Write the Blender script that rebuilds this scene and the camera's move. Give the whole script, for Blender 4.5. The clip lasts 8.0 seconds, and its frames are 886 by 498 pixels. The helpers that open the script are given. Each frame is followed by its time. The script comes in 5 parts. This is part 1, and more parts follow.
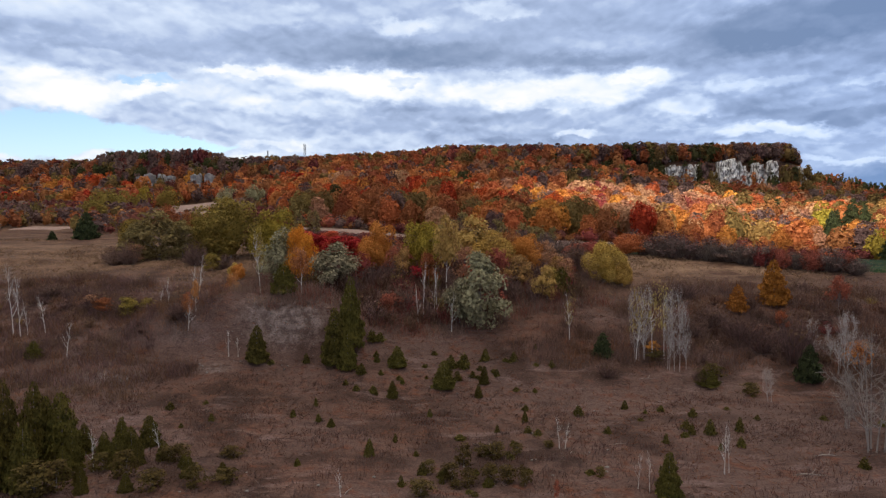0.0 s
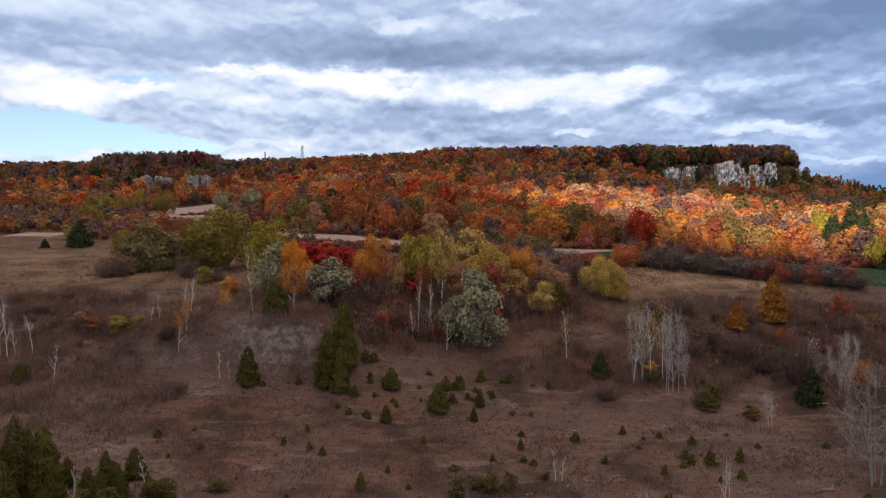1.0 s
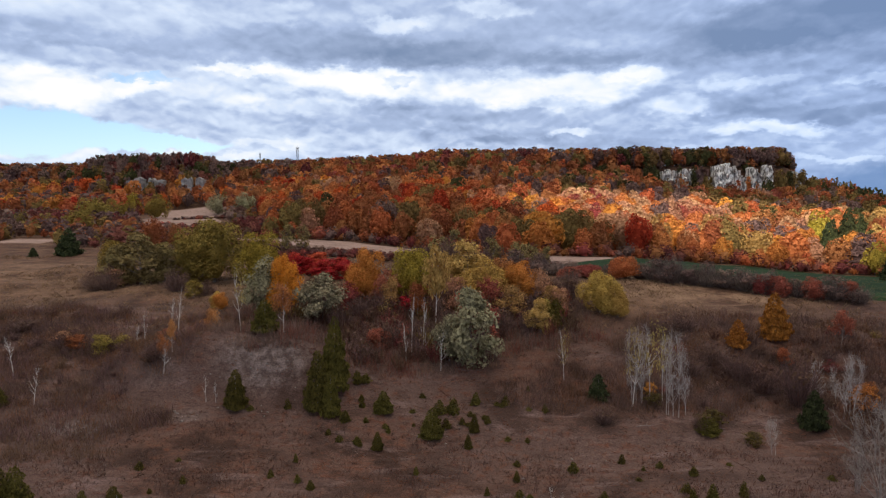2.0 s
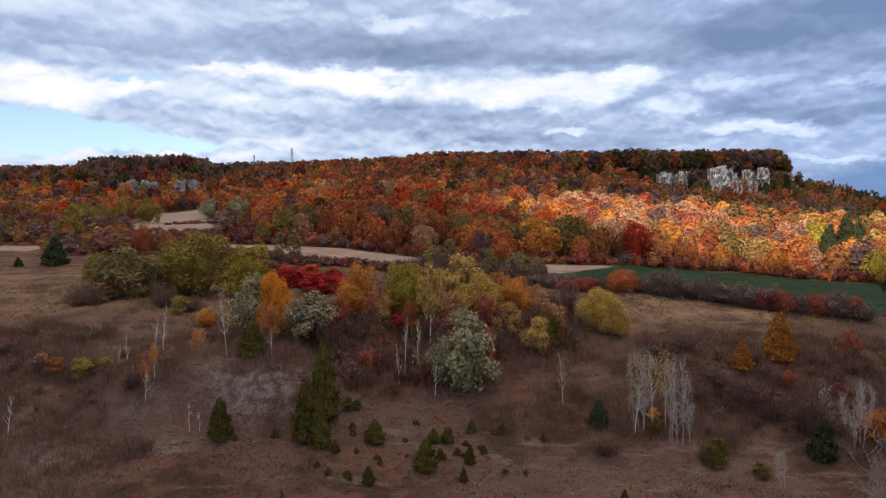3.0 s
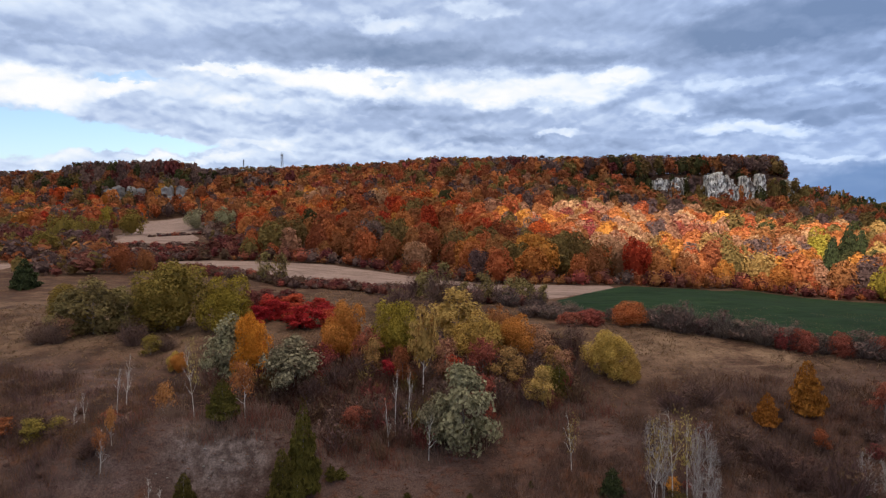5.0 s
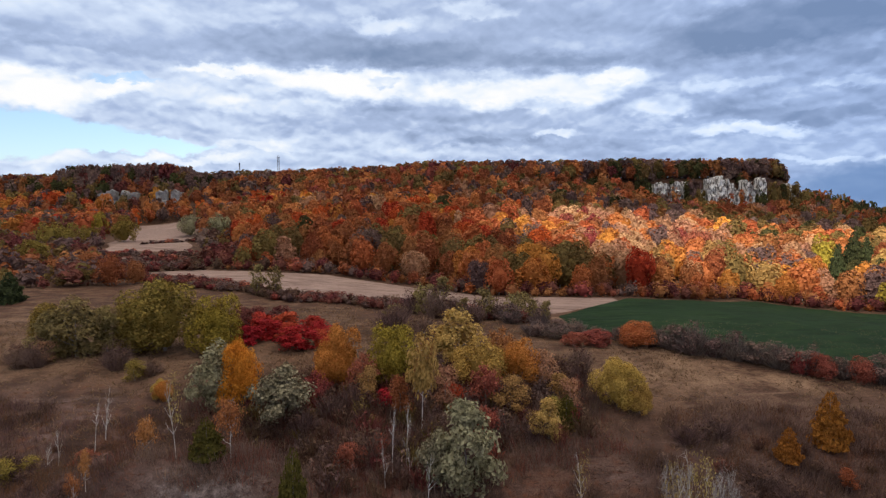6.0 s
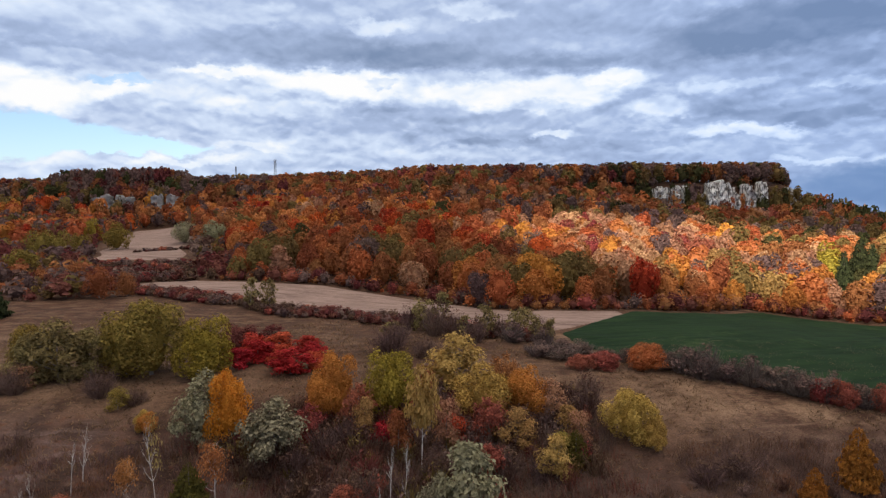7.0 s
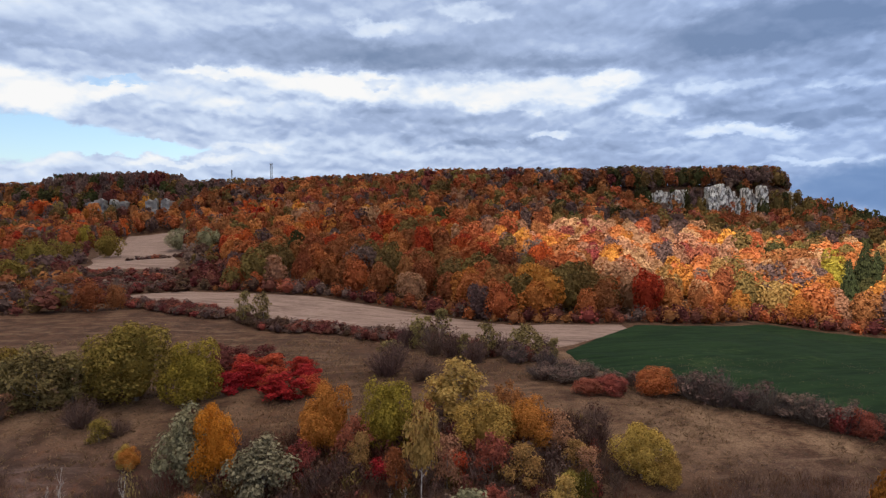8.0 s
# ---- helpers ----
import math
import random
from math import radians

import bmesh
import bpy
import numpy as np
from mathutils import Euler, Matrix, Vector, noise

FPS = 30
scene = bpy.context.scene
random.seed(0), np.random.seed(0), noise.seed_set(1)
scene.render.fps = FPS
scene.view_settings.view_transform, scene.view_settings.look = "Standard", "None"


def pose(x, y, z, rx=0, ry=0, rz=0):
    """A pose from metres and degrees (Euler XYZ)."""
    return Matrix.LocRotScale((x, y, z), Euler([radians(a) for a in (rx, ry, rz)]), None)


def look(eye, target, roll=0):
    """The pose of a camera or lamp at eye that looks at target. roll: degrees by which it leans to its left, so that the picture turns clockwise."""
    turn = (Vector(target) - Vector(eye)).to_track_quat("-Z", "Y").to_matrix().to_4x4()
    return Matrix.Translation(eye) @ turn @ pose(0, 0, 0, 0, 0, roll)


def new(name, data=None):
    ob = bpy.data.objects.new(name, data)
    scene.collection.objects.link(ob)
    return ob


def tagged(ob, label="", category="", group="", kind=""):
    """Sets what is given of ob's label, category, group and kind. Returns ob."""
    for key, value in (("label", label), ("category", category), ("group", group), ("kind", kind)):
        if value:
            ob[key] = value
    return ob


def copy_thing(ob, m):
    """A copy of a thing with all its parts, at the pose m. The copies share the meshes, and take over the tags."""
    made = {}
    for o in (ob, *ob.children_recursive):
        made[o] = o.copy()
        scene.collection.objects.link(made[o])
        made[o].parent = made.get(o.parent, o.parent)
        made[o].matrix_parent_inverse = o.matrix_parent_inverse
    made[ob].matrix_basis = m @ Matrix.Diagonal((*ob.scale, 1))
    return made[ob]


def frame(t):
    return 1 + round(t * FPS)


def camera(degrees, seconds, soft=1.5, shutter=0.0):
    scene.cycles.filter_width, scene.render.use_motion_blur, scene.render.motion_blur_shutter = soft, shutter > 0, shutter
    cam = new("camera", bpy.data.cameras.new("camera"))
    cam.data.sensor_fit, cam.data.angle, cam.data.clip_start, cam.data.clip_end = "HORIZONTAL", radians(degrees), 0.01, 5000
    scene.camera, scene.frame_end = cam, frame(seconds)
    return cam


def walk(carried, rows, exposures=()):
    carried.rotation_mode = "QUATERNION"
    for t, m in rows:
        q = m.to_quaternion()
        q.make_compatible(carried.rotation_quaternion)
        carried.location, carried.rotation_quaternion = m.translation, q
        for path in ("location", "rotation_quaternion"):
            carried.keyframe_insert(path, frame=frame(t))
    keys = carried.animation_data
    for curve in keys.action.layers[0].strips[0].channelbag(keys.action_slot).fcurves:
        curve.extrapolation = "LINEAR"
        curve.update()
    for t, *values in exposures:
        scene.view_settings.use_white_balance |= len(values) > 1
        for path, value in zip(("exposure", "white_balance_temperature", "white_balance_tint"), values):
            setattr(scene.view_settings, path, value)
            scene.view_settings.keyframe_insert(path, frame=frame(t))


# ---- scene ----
cam = camera(72.0, 8.0, soft=1.3)
PATH = [
    (0.0, pose(0.000, -0.000, 11.000, 86.659, 0.000, 0.000)),
    (0.5, pose(0.199, 0.558, 12.013, 86.626, 0.011, -0.044)),
    (1.0, pose(0.380, 1.293, 13.008, 86.592, 0.023, -0.156)),
    (1.5, pose(0.539, 2.208, 13.994, 86.560, 0.036, -0.315)),
    (2.0, pose(0.671, 3.303, 14.979, 86.533, 0.050, -0.504)),
    (2.5, pose(0.774, 4.575, 15.969, 86.513, 0.066, -0.708)),
    (3.0, pose(0.845, 6.016, 16.969, 86.501, 0.083, -0.914)),
    (3.5, pose(0.885, 7.615, 17.984, 86.498, 0.102, -1.113)),
    (4.0, pose(0.895, 9.358, 19.016, 86.505, 0.122, -1.297)),
    (4.5, pose(0.876, 11.226, 20.067, 86.522, 0.144, -1.463)),
    (5.0, pose(0.833, 13.197, 21.136, 86.548, 0.168, -1.608)),
    (5.5, pose(0.770, 15.247, 22.224, 86.582, 0.194, -1.734)),
    (6.0, pose(0.693, 17.345, 23.327, 86.624, 0.222, -1.844)),
    (6.5, pose(0.610, 19.459, 24.442, 86.670, 0.252, -1.944)),
    (7.0, pose(0.529, 21.553, 25.564, 86.720, 0.284, -2.042)),
    (7.5, pose(0.462, 23.586, 26.687, 86.769, 0.319, -2.151)),
    (8.0, pose(0.417, 25.515, 27.803, 86.814, 0.357, -2.285)),
]
walk(cam, PATH, [(0.0, 0.52), (4.5, 0.5), (7.0, 0.49), (8.0, 0.42)])

# ---- world, sun, exposure ----
SUN_WAY = Vector((-0.42, -0.70, 0.58)).normalized()


class Net:
    """Small helper to wire shader nodes."""

    def __init__(self, tree):
        self.tree = tree
        tree.nodes.clear()

    def add(self, kind, **settings):
        node = self.tree.nodes.new(kind)
        inputs = settings.pop("inputs", {})
        for key, value in settings.items():
            setattr(node, key, value)
        for key, value in inputs.items():
            self.put(node.inputs[key], value)
        return node

    def put(self, socket, value):
        if isinstance(value, bpy.types.NodeSocket):
            self.tree.links.new(value, socket)
        else:
            socket.default_value = value

    def math(self, op, a, b=0.0, clamp=False):
        node = self.add("ShaderNodeMath", operation=op, use_clamp=clamp)
        self.put(node.inputs[0], a)
        self.put(node.inputs[1], b)
        return node.outputs[0]

    def ramp(self, value, a, b, lo=0.0, hi=1.0):
        node = self.add("ShaderNodeMapRange", interpolation_type="SMOOTHSTEP")
        for key, v in (("Value", value), ("From Min", a), ("From Max", b), ("To Min", lo), ("To Max", hi)):
            self.put(node.inputs[key], v)
        return node.outputs[0]

    def noise(self, vector, scale, detail=4.0, rough=0.55, distortion=0.0):
        node = self.add("ShaderNodeTexNoise")
        self.put(node.inputs["Vector"], vector)
        for key, v in (("Scale", scale), ("Detail", detail), ("Roughness", rough), ("Distortion", distortion)):
            node.inputs[key].default_value = v
        return node.outputs["Fac"]

    def mix(self, fac, a, b, blend="MIX"):
        node = self.add("ShaderNodeMix", data_type="RGBA", blend_type=blend)
        self.put(node.inputs[0], fac)
        self.put(node.inputs[6], a if isinstance(a, bpy.types.NodeSocket) else (*a, 1))
        self.put(node.inputs[7], b if isinstance(b, bpy.types.NodeSocket) else (*b, 1))
        return node.outputs[2]

    def colours(self, value, stops):
        node = self.add("ShaderNodeValToRGB")
        self.put(node.inputs[0], value)
        el = node.color_ramp.elements
        while len(el) < len(stops):
            el.new(0.5)
        for e, (p, c) in zip(el, stops):
            e.position, e.color = p, (*c, 1)
        return node.outputs[0]


# clouds: bearing, height above the horizon, half width, half height (radians), lighter or darker
WHITE_CLOUDS = (
    (-0.498, 0.273, 0.222, 0.028, 0.10), (-0.062, 0.295, 0.064, 0.013, 0.20), (0.083, 0.315, 0.081, 0.013, 0.16),
    (-0.254, 0.301, 0.102, 0.017, 0.08), (0.287, 0.261, 0.111, 0.017, 0.08), (-0.561, 0.168, 0.064, 0.030, 0.30),
    (-0.466, 0.179, 0.051, 0.013, 0.26), (-0.529, 0.159, 0.051, 0.022, 0.16), (-0.313, 0.214, 0.077, 0.008, 0.26),
    (-0.178, 0.208, 0.081, 0.020, 0.26), (-0.089, 0.201, 0.072, 0.026, 0.36), (0.084, 0.193, 0.111, 0.020, 0.28),
    (0.245, 0.196, 0.098, 0.020, 0.28), (0.174, 0.176, 0.136, 0.013, 0.16), (0.314, 0.207, 0.051, 0.011, 0.26),
    (-0.370, 0.171, 0.111, 0.022, 0.10), (-0.231, 0.166, 0.119, 0.015, 0.10),
)
GREY_CLOUDS = (
    (-0.520, 0.214, 0.205, 0.024, -0.13), (-0.177, 0.258, 0.205, 0.026, -0.13), (-0.007, 0.248, 0.145, 0.020, -0.13),
    (0.200, 0.231, 0.128, 0.015, -0.12), (0.520, 0.259, 0.179, 0.037, -0.27), (0.448, 0.230, 0.128, 0.020, -0.12),
    (0.601, 0.210, 0.111, 0.020, -0.12), (-0.062, 0.208, 0.026, 0.007, -0.26), (0.038, 0.152, 0.153, 0.017, -0.08),
    (-0.090, 0.163, 0.094, 0.008, -0.09), (0.112, 0.116, 0.119, 0.008, -0.12), (-0.394, 0.119, 0.102, 0.011, -0.04),
    (0.427, 0.141, 0.111, 0.010, -0.15), (0.550, 0.159, 0.119, 0.011, -0.09), (0.598, 0.130, 0.111, 0.011, -0.13),
    (0.348, 0.108, 0.128, 0.008, -0.08),
)
LOW_CLOUDS = (
    (0.371, 0.158, 0.051, 0.022, 0.22), (0.464, 0.185, 0.094, 0.010, 0.14), (0.499, 0.118, 0.081, 0.011, 0.30),
    (0.590, 0.072, 0.098, 0.006, 0.16), (-0.249, 0.105, 0.081, 0.010, 0.18), (0.210, 0.124, 0.036, 0.007, 0.26),
    (-0.564, 0.076, 0.111, 0.010, 0.10), (-0.364, 0.082, 0.111, 0.008, 0.18), (-0.179, 0.122, 0.136, 0.011, 0.06),
    (0.372, 0.137, 0.077, 0.008, 0.10), (0.628, 0.174, 0.060, 0.009, 0.14), (0.572, 0.105, 0.094, 0.007, 0.08),
    (0.002, 0.101, 0.136, 0.008, 0.06),
)


def make_sky():
    world = bpy.data.worlds.new("sky")
    scene.world = world
    world.use_nodes = True
    n = Net(world.node_tree)
    way = n.add("ShaderNodeTexCoord").outputs["Generated"]
    axes = n.add("ShaderNodeSeparateXYZ", inputs={0: way})
    x, y, z = axes.outputs
    side = n.math("ARCTAN2", x, y)
    up = n.math("ARCSINE", z)
    # cloud sheet seen in perspective
    over = n.math("ADD", n.math("MAXIMUM", z, 0.0), 0.10)
    sheet = n.add("ShaderNodeCombineXYZ", inputs={0: n.math("DIVIDE", x, over), 1: n.math("DIVIDE", y, over), 2: 0.37}).outputs[0]
    flat = n.add("ShaderNodeCombineXYZ", inputs={0: n.math("MULTIPLY", side, 4.6), 1: n.math("MULTIPLY", up, 8.2), 2: 4.1}).outputs[0]

    def shifted(v, lift):
        return n.add("ShaderNodeVectorMath", operation="ADD", inputs={0: v, 1: (0.03, lift, 0.0)}).outputs[0]

    def crest(scale, detail, rough, lift):
        """Brighter on the upper side of each billow, darker on its flat base."""
        return n.math("SUBTRACT", n.noise(flat, scale, detail, rough), n.noise(shifted(flat, lift), scale, detail, rough))

    big = n.noise(sheet, 0.5, 3, 0.5)
    puff = n.noise(flat, 2.4, 7, 0.58)
    relief, fine_relief = crest(1.5, 4, 0.5, 0.16), crest(4.2, 6, 0.55, 0.07)
    warp = n.add("ShaderNodeTexNoise", inputs={"Vector": flat, "Scale": 3.2, "Detail": 5.0, "Roughness": 0.55}).outputs["Color"]
    heap = n.add("ShaderNodeVectorMath", operation="MULTIPLY_ADD", inputs={0: warp, 1: (0.30, 0.30, 0.0), 2: flat}).outputs[0]

    def heaps(lift):
        return n.add("ShaderNodeTexVoronoi", feature="SMOOTH_F1", inputs={"Vector": shifted(heap, lift), "Scale": 3.6, "Detail": 2.0, "Roughness": 0.5, "Smoothness": 0.5}).outputs["Distance"]

    billow = n.math("SUBTRACT", heaps(0.07), heaps(0.0))
    shake = n.add("ShaderNodeTexNoise", inputs={"Vector": flat, "Scale": 3.4, "Detail": 8.0, "Roughness": 0.62}).outputs["Color"]
    shake = n.add("ShaderNodeVectorMath", operation="SUBTRACT", inputs={0: shake, 1: (0.5, 0.5, 0.5)}).outputs[0]
    spot = n.add("ShaderNodeCombineXYZ", inputs={0: side, 1: up}).outputs[0]
    spot = n.add("ShaderNodeVectorMath", operation="MULTIPLY_ADD", inputs={0: shake, 1: (0.085, 0.056, 0.0), 2: spot}).outputs[0]

    def oval(a0, e0, ra, re, weight):
        """A soft-edged cloud at a bearing and height."""
        near = n.add("ShaderNodeVectorMath", operation="MULTIPLY_ADD", inputs={0: spot, 1: (1 / ra, 1 / re, 0), 2: (-a0 / ra, -e0 / re, 0)}).outputs[0]
        return n.ramp(n.add("ShaderNodeVectorMath", operation="LENGTH", inputs={0: near}).outputs["Value"], 1.18, 0.52, 0.0, weight)

    value = n.math("SUBTRACT", n.ramp(up, 0.04, 0.30, 0.55, 0.49), n.math("MULTIPLY", n.math("SINE", side), 0.15))
    # the upper layer ends in a level, crisp base over a band of bright billows
    height_here = n.add("ShaderNodeSeparateXYZ", inputs={0: spot}).outputs[1]
    base_line = n.math("MULTIPLY", n.ramp(height_here, 0.220, 0.232), n.ramp(up, 0.30, 0.245))
    value = n.math("SUBTRACT", value, n.math("MULTIPLY", base_line, n.ramp(side, 0.42, 0.25, 0.03, 0.10)))
    band = n.math("MULTIPLY", n.ramp(height_here, 0.234, 0.214), n.ramp(height_here, 0.150, 0.200))
    value = n.math("ADD", value, n.math("MULTIPLY", band, n.ramp(side, 0.40, 0.25, 0.02, 0.10)))
    for rows in (WHITE_CLOUDS, GREY_CLOUDS, LOW_CLOUDS):
        for row in rows:
            value = n.math("ADD", value, oval(*row))
    for noise_value, middle, weight in ((big, 0.5, 0.18), (puff, 0.5, 0.15), (relief, 0.0, 0.40), (fine_relief, 0.0, 0.20), (billow, 0.0, n.ramp(up, 0.26, 0.18, 0.18, 0.34))):
        value = n.math("ADD", value, n.math("MULTIPLY", n.math("SUBTRACT", noise_value, middle), weight))
    cloud = n.colours(value, ((0.10, (0.205, 0.285, 0.45)), (0.28, (0.29, 0.375, 0.56)), (0.48, (0.425, 0.53, 0.76)), (0.66, (0.66, 0.77, 0.96)), (0.82, (0.86, 0.92, 1.0)), (0.98, (1.0, 1.0, 1.0))))
    cloud = n.mix(n.ramp(side, 0.05, 0.75, 0.0, 0.5), cloud, n.mix(1.0, cloud, (0.80, 0.93, 1.10), "MULTIPLY"))
    cloud = n.mix(oval(0.692, 0.033, 0.188, 0.039, 0.85), cloud, (0.16, 0.28, 0.53))
    cloud = n.mix(n.ramp(z, 0.36, 0.62), cloud, n.mix(big, (0.54, 0.51, 0.475), (0.72, 0.685, 0.63)))   # thinner, sun-warmed cover overhead
    gap = 0.0
    for row in ((-0.563, 0.116, 0.162, 0.028, 1.00), (-0.425, 0.101, 0.128, 0.013, 0.80), (-0.601, 0.093, 0.102, 0.024, 0.90), (-0.445, 0.193, 0.064, 0.008, 0.55)):
        gap = n.math("ADD", gap, oval(*row))
    gap = n.ramp(n.math("SUBTRACT", gap, n.math("MULTIPLY", n.math("SUBTRACT", puff, 0.45), 0.9)), 0.2, 0.75)
    sky = n.add("ShaderNodeTexSky", sky_type="NISHITA", sun_disc=False, ozone_density=3.0, sun_elevation=math.asin(SUN_WAY.z), sun_rotation=math.atan2(SUN_WAY.x, SUN_WAY.y))
    clear = n.add("ShaderNodeBackground", inputs={"Color": sky.outputs[0], "Strength": 0.14})
    cover = n.add("ShaderNodeBackground", inputs={"Color": cloud, "Strength": n.ramp(z, 0.34, 0.85, 0.707, 1.95)})  # an overcast sky is brightest overhead
    both = n.add("ShaderNodeMixShader", inputs={0: gap, 1: cover.outputs[0], 2: clear.outputs[0]})
    n.add("ShaderNodeOutputWorld", inputs={0: both.outputs[0]})


make_sky()
sun = new("sun", bpy.data.lights.new("sun", "SUN"))
sun.data.energy, sun.data.angle, sun.data.color = 5.0, radians(0.53), (1.0, 0.93, 0.82)
sun.matrix_world = look(SUN_WAY * 900, (0, 0, 0))


# ---- materials ----
def shader(name):
    mat = bpy.data.materials.new(name)
    mat.use_nodes = True
    return mat, Net(mat.node_tree)


def finish(n, colour, rough=0.85, bump=None, depth=0.1, glow_through=0.0, spec=0.25):
    b = n.add("ShaderNodeBsdfPrincipled")
    n.put(b.inputs["Base Color"], colour if isinstance(colour, bpy.types.NodeSocket) else (*colour, 1))
    n.put(b.inputs["Roughness"], rough)
    b.inputs["Specular IOR Level"].default_value = spec
    if bump is not None:
        bm = n.add("ShaderNodeBump", inputs={"Height": bump, "Distance": depth, "Strength": 0.8})
        n.put(b.inputs["Normal"], bm.outputs[0])
    out = b.outputs[0]
    if glow_through:
        t = n.add("ShaderNodeBsdfTranslucent")
        n.put(t.inputs[0], colour)
        out = n.add("ShaderNodeMixShader", inputs={0: glow_through, 1: out, 2: t.outputs[0]}).outputs[0]
    n.add("ShaderNodeOutputMaterial", inputs={0: out})


def foliage(name, light, dark, second=None, tree_scale=0.09):
    """Leaves: each clump has its own shade, each tree its own tint."""
    mat, n = shader(name)
    leaf = n.add("ShaderNodeNewGeometry").outputs["Random Per Island"]
    own = n.add("ShaderNodeAttribute", attribute_name="tint").outputs["Fac"]
    tree = n.math("FRACT", n.math("ADD", n.add("ShaderNodeObjectInfo").outputs["Random"], own))
    place = n.add("ShaderNodeTexCoord").outputs["Object"]
    patch = n.noise(place, tree_scale, 2, 0.5)
    c = n.mix(n.math("POWER", leaf, 1.3), [v * 0.78 for v in dark], [min(v * 1.14, 0.8) for v in light])
    if second:
        f = n.ramp(n.math("ADD", n.math("MULTIPLY", n.math("SUBTRACT", leaf, 0.5), 0.55), n.math("ADD", n.math("MULTIPLY", patch, 0.6), n.math("MULTIPLY", tree, 0.4))), 0.38, 0.72)
        c = n.mix(n.math("MULTIPLY", f, 0.7), c, second)
    hsv = n.add("ShaderNodeHueSaturation", inputs={"Color": c, "Value": n.math("ADD", n.math("ADD", 0.80, n.math("MULTIPLY", tree, 0.36)), n.ramp(patch, 0.32, 0.66, 0.0, 0.32)), "Hue": n.math("ADD", 0.488, n.math("MULTIPLY", tree, 0.024))})
    finish(n, hsv.outputs[0], 0.8, glow_through=0.25, spec=0.06)
    return mat


ORANGE = foliage("orange_leaves", (0.55, 0.180, 0.060), (0.35, 0.098, 0.030), (0.44, 0.155, 0.066))
RUST = foliage("rust_leaves", (0.37, 0.130, 0.045), (0.21, 0.070, 0.027), (0.28, 0.108, 0.050))
RED = foliage("red_leaves", (0.52, 0.100, 0.030), (0.30, 0.045, 0.016))
CRIMSON = foliage("crimson_leaves", (0.52, 0.056, 0.034), (0.27, 0.030, 0.020), (0.38, 0.050, 0.034))
GOLD = foliage("gold_leaves", (0.60, 0.270, 0.060), (0.37, 0.140, 0.028), (0.50, 0.19, 0.045))
YELLOW = foliage("yellow_leaves", (0.58, 0.365, 0.095), (0.27, 0.155, 0.040), (0.42, 0.26, 0.07))
PALE_YELLOW = foliage("pale_yellow_leaves", (0.44, 0.32, 0.12), (0.24, 0.17, 0.065))
YELGREEN = foliage("yellow_green_leaves", (0.44, 0.325, 0.050), (0.19, 0.140, 0.024), (0.33, 0.235, 0.038))
OLIVE = foliage("olive_leaves", (0.240, 0.155, 0.052), (0.135, 0.088, 0.032), (0.19, 0.118, 0.042))
TAN = foliage("tan_leaves", (0.48, 0.255, 0.140), (0.31, 0.155, 0.083), (0.39, 0.205, 0.118))
SILVER = foliage("silver_green_leaves", (0.41, 0.355, 0.215), (0.145, 0.126, 0.072), (0.26, 0.232, 0.132))
MAUVE = foliage("mauve_twigs", (0.200, 0.122, 0.104), (0.112, 0.068, 0.060), (0.165, 0.098, 0.078))
MAROON = foliage("maroon_leaves", (0.210, 0.064, 0.050), (0.110, 0.034, 0.028), (0.16, 0.056, 0.044))
CEDAR = foliage("cedar_sprays", (0.140, 0.112, 0.026), (0.058, 0.048, 0.013), (0.098, 0.074, 0.019))
SPRUCE = foliage("spruce_sprays", (0.066, 0.074, 0.030), (0.026, 0.031, 0.015))
DARKGREEN = foliage("dark_green_leaves", (0.090, 0.080, 0.030), (0.045, 0.044, 0.017), (0.066, 0.062, 0.023))
GOLD_CEDAR = foliage("golden_sprays", (0.44, 0.205, 0.036), (0.25, 0.105, 0.018), (0.36, 0.15, 0.026))
STRAW = foliage("straw_leaves", (0.50, 0.310, 0.105), (0.29, 0.170, 0.055), (0.40, 0.23, 0.08))
MOSS = foliage("mossy_leaves", (0.37, 0.265, 0.052), (0.135, 0.098, 0.026), (0.24, 0.155, 0.046))
DULL_RED = foliage("dull_red_leaves", (0.39, 0.105, 0.072), (0.19, 0.050, 0.038), (0.28, 0.076, 0.052))
AMBER = foliage("amber_leaves", (0.56, 0.255, 0.085), (0.30, 0.120, 0.042), (0.46, 0.21, 0.09))
GREY_OLIVE = foliage("grey_olive_leaves", (0.32, 0.235, 0.085), (0.125, 0.092, 0.042), (0.21, 0.150, 0.066))
JUNIPER = foliage("juniper_sprays", (0.120, 0.085, 0.024), (0.052, 0.036, 0.013), (0.09, 0.058, 0.020))
BRIGHT_ORANGE = foliage("bright_orange_leaves", (0.64, 0.225, 0.032), (0.40, 0.118, 0.018), (0.54, 0.19, 0.03))
GREY_TWIG = foliage("grey_twigs", (0.215, 0.160, 0.140), (0.110, 0.080, 0.072), (0.16, 0.12, 0.10))
BRUSH = foliage("brown_brush", (0.150, 0.080, 0.054), (0.080, 0.042, 0.031), (0.118, 0.066, 0.042))
WEED_BROWN = foliage("brown_weeds", (0.152, 0.088, 0.065), (0.086, 0.050, 0.037), (0.122, 0.067, 0.048), 0.05)
WEED_TAN = foliage("tan_grass", (0.290, 0.185, 0.112), (0.140, 0.085, 0.052), (0.205, 0.126, 0.076), 0.05)
WEED_GREY = foliage("grey_weeds", (0.163, 0.113, 0.101), (0.090, 0.062, 0.057), (0.122, 0.085, 0.075), 0.05)
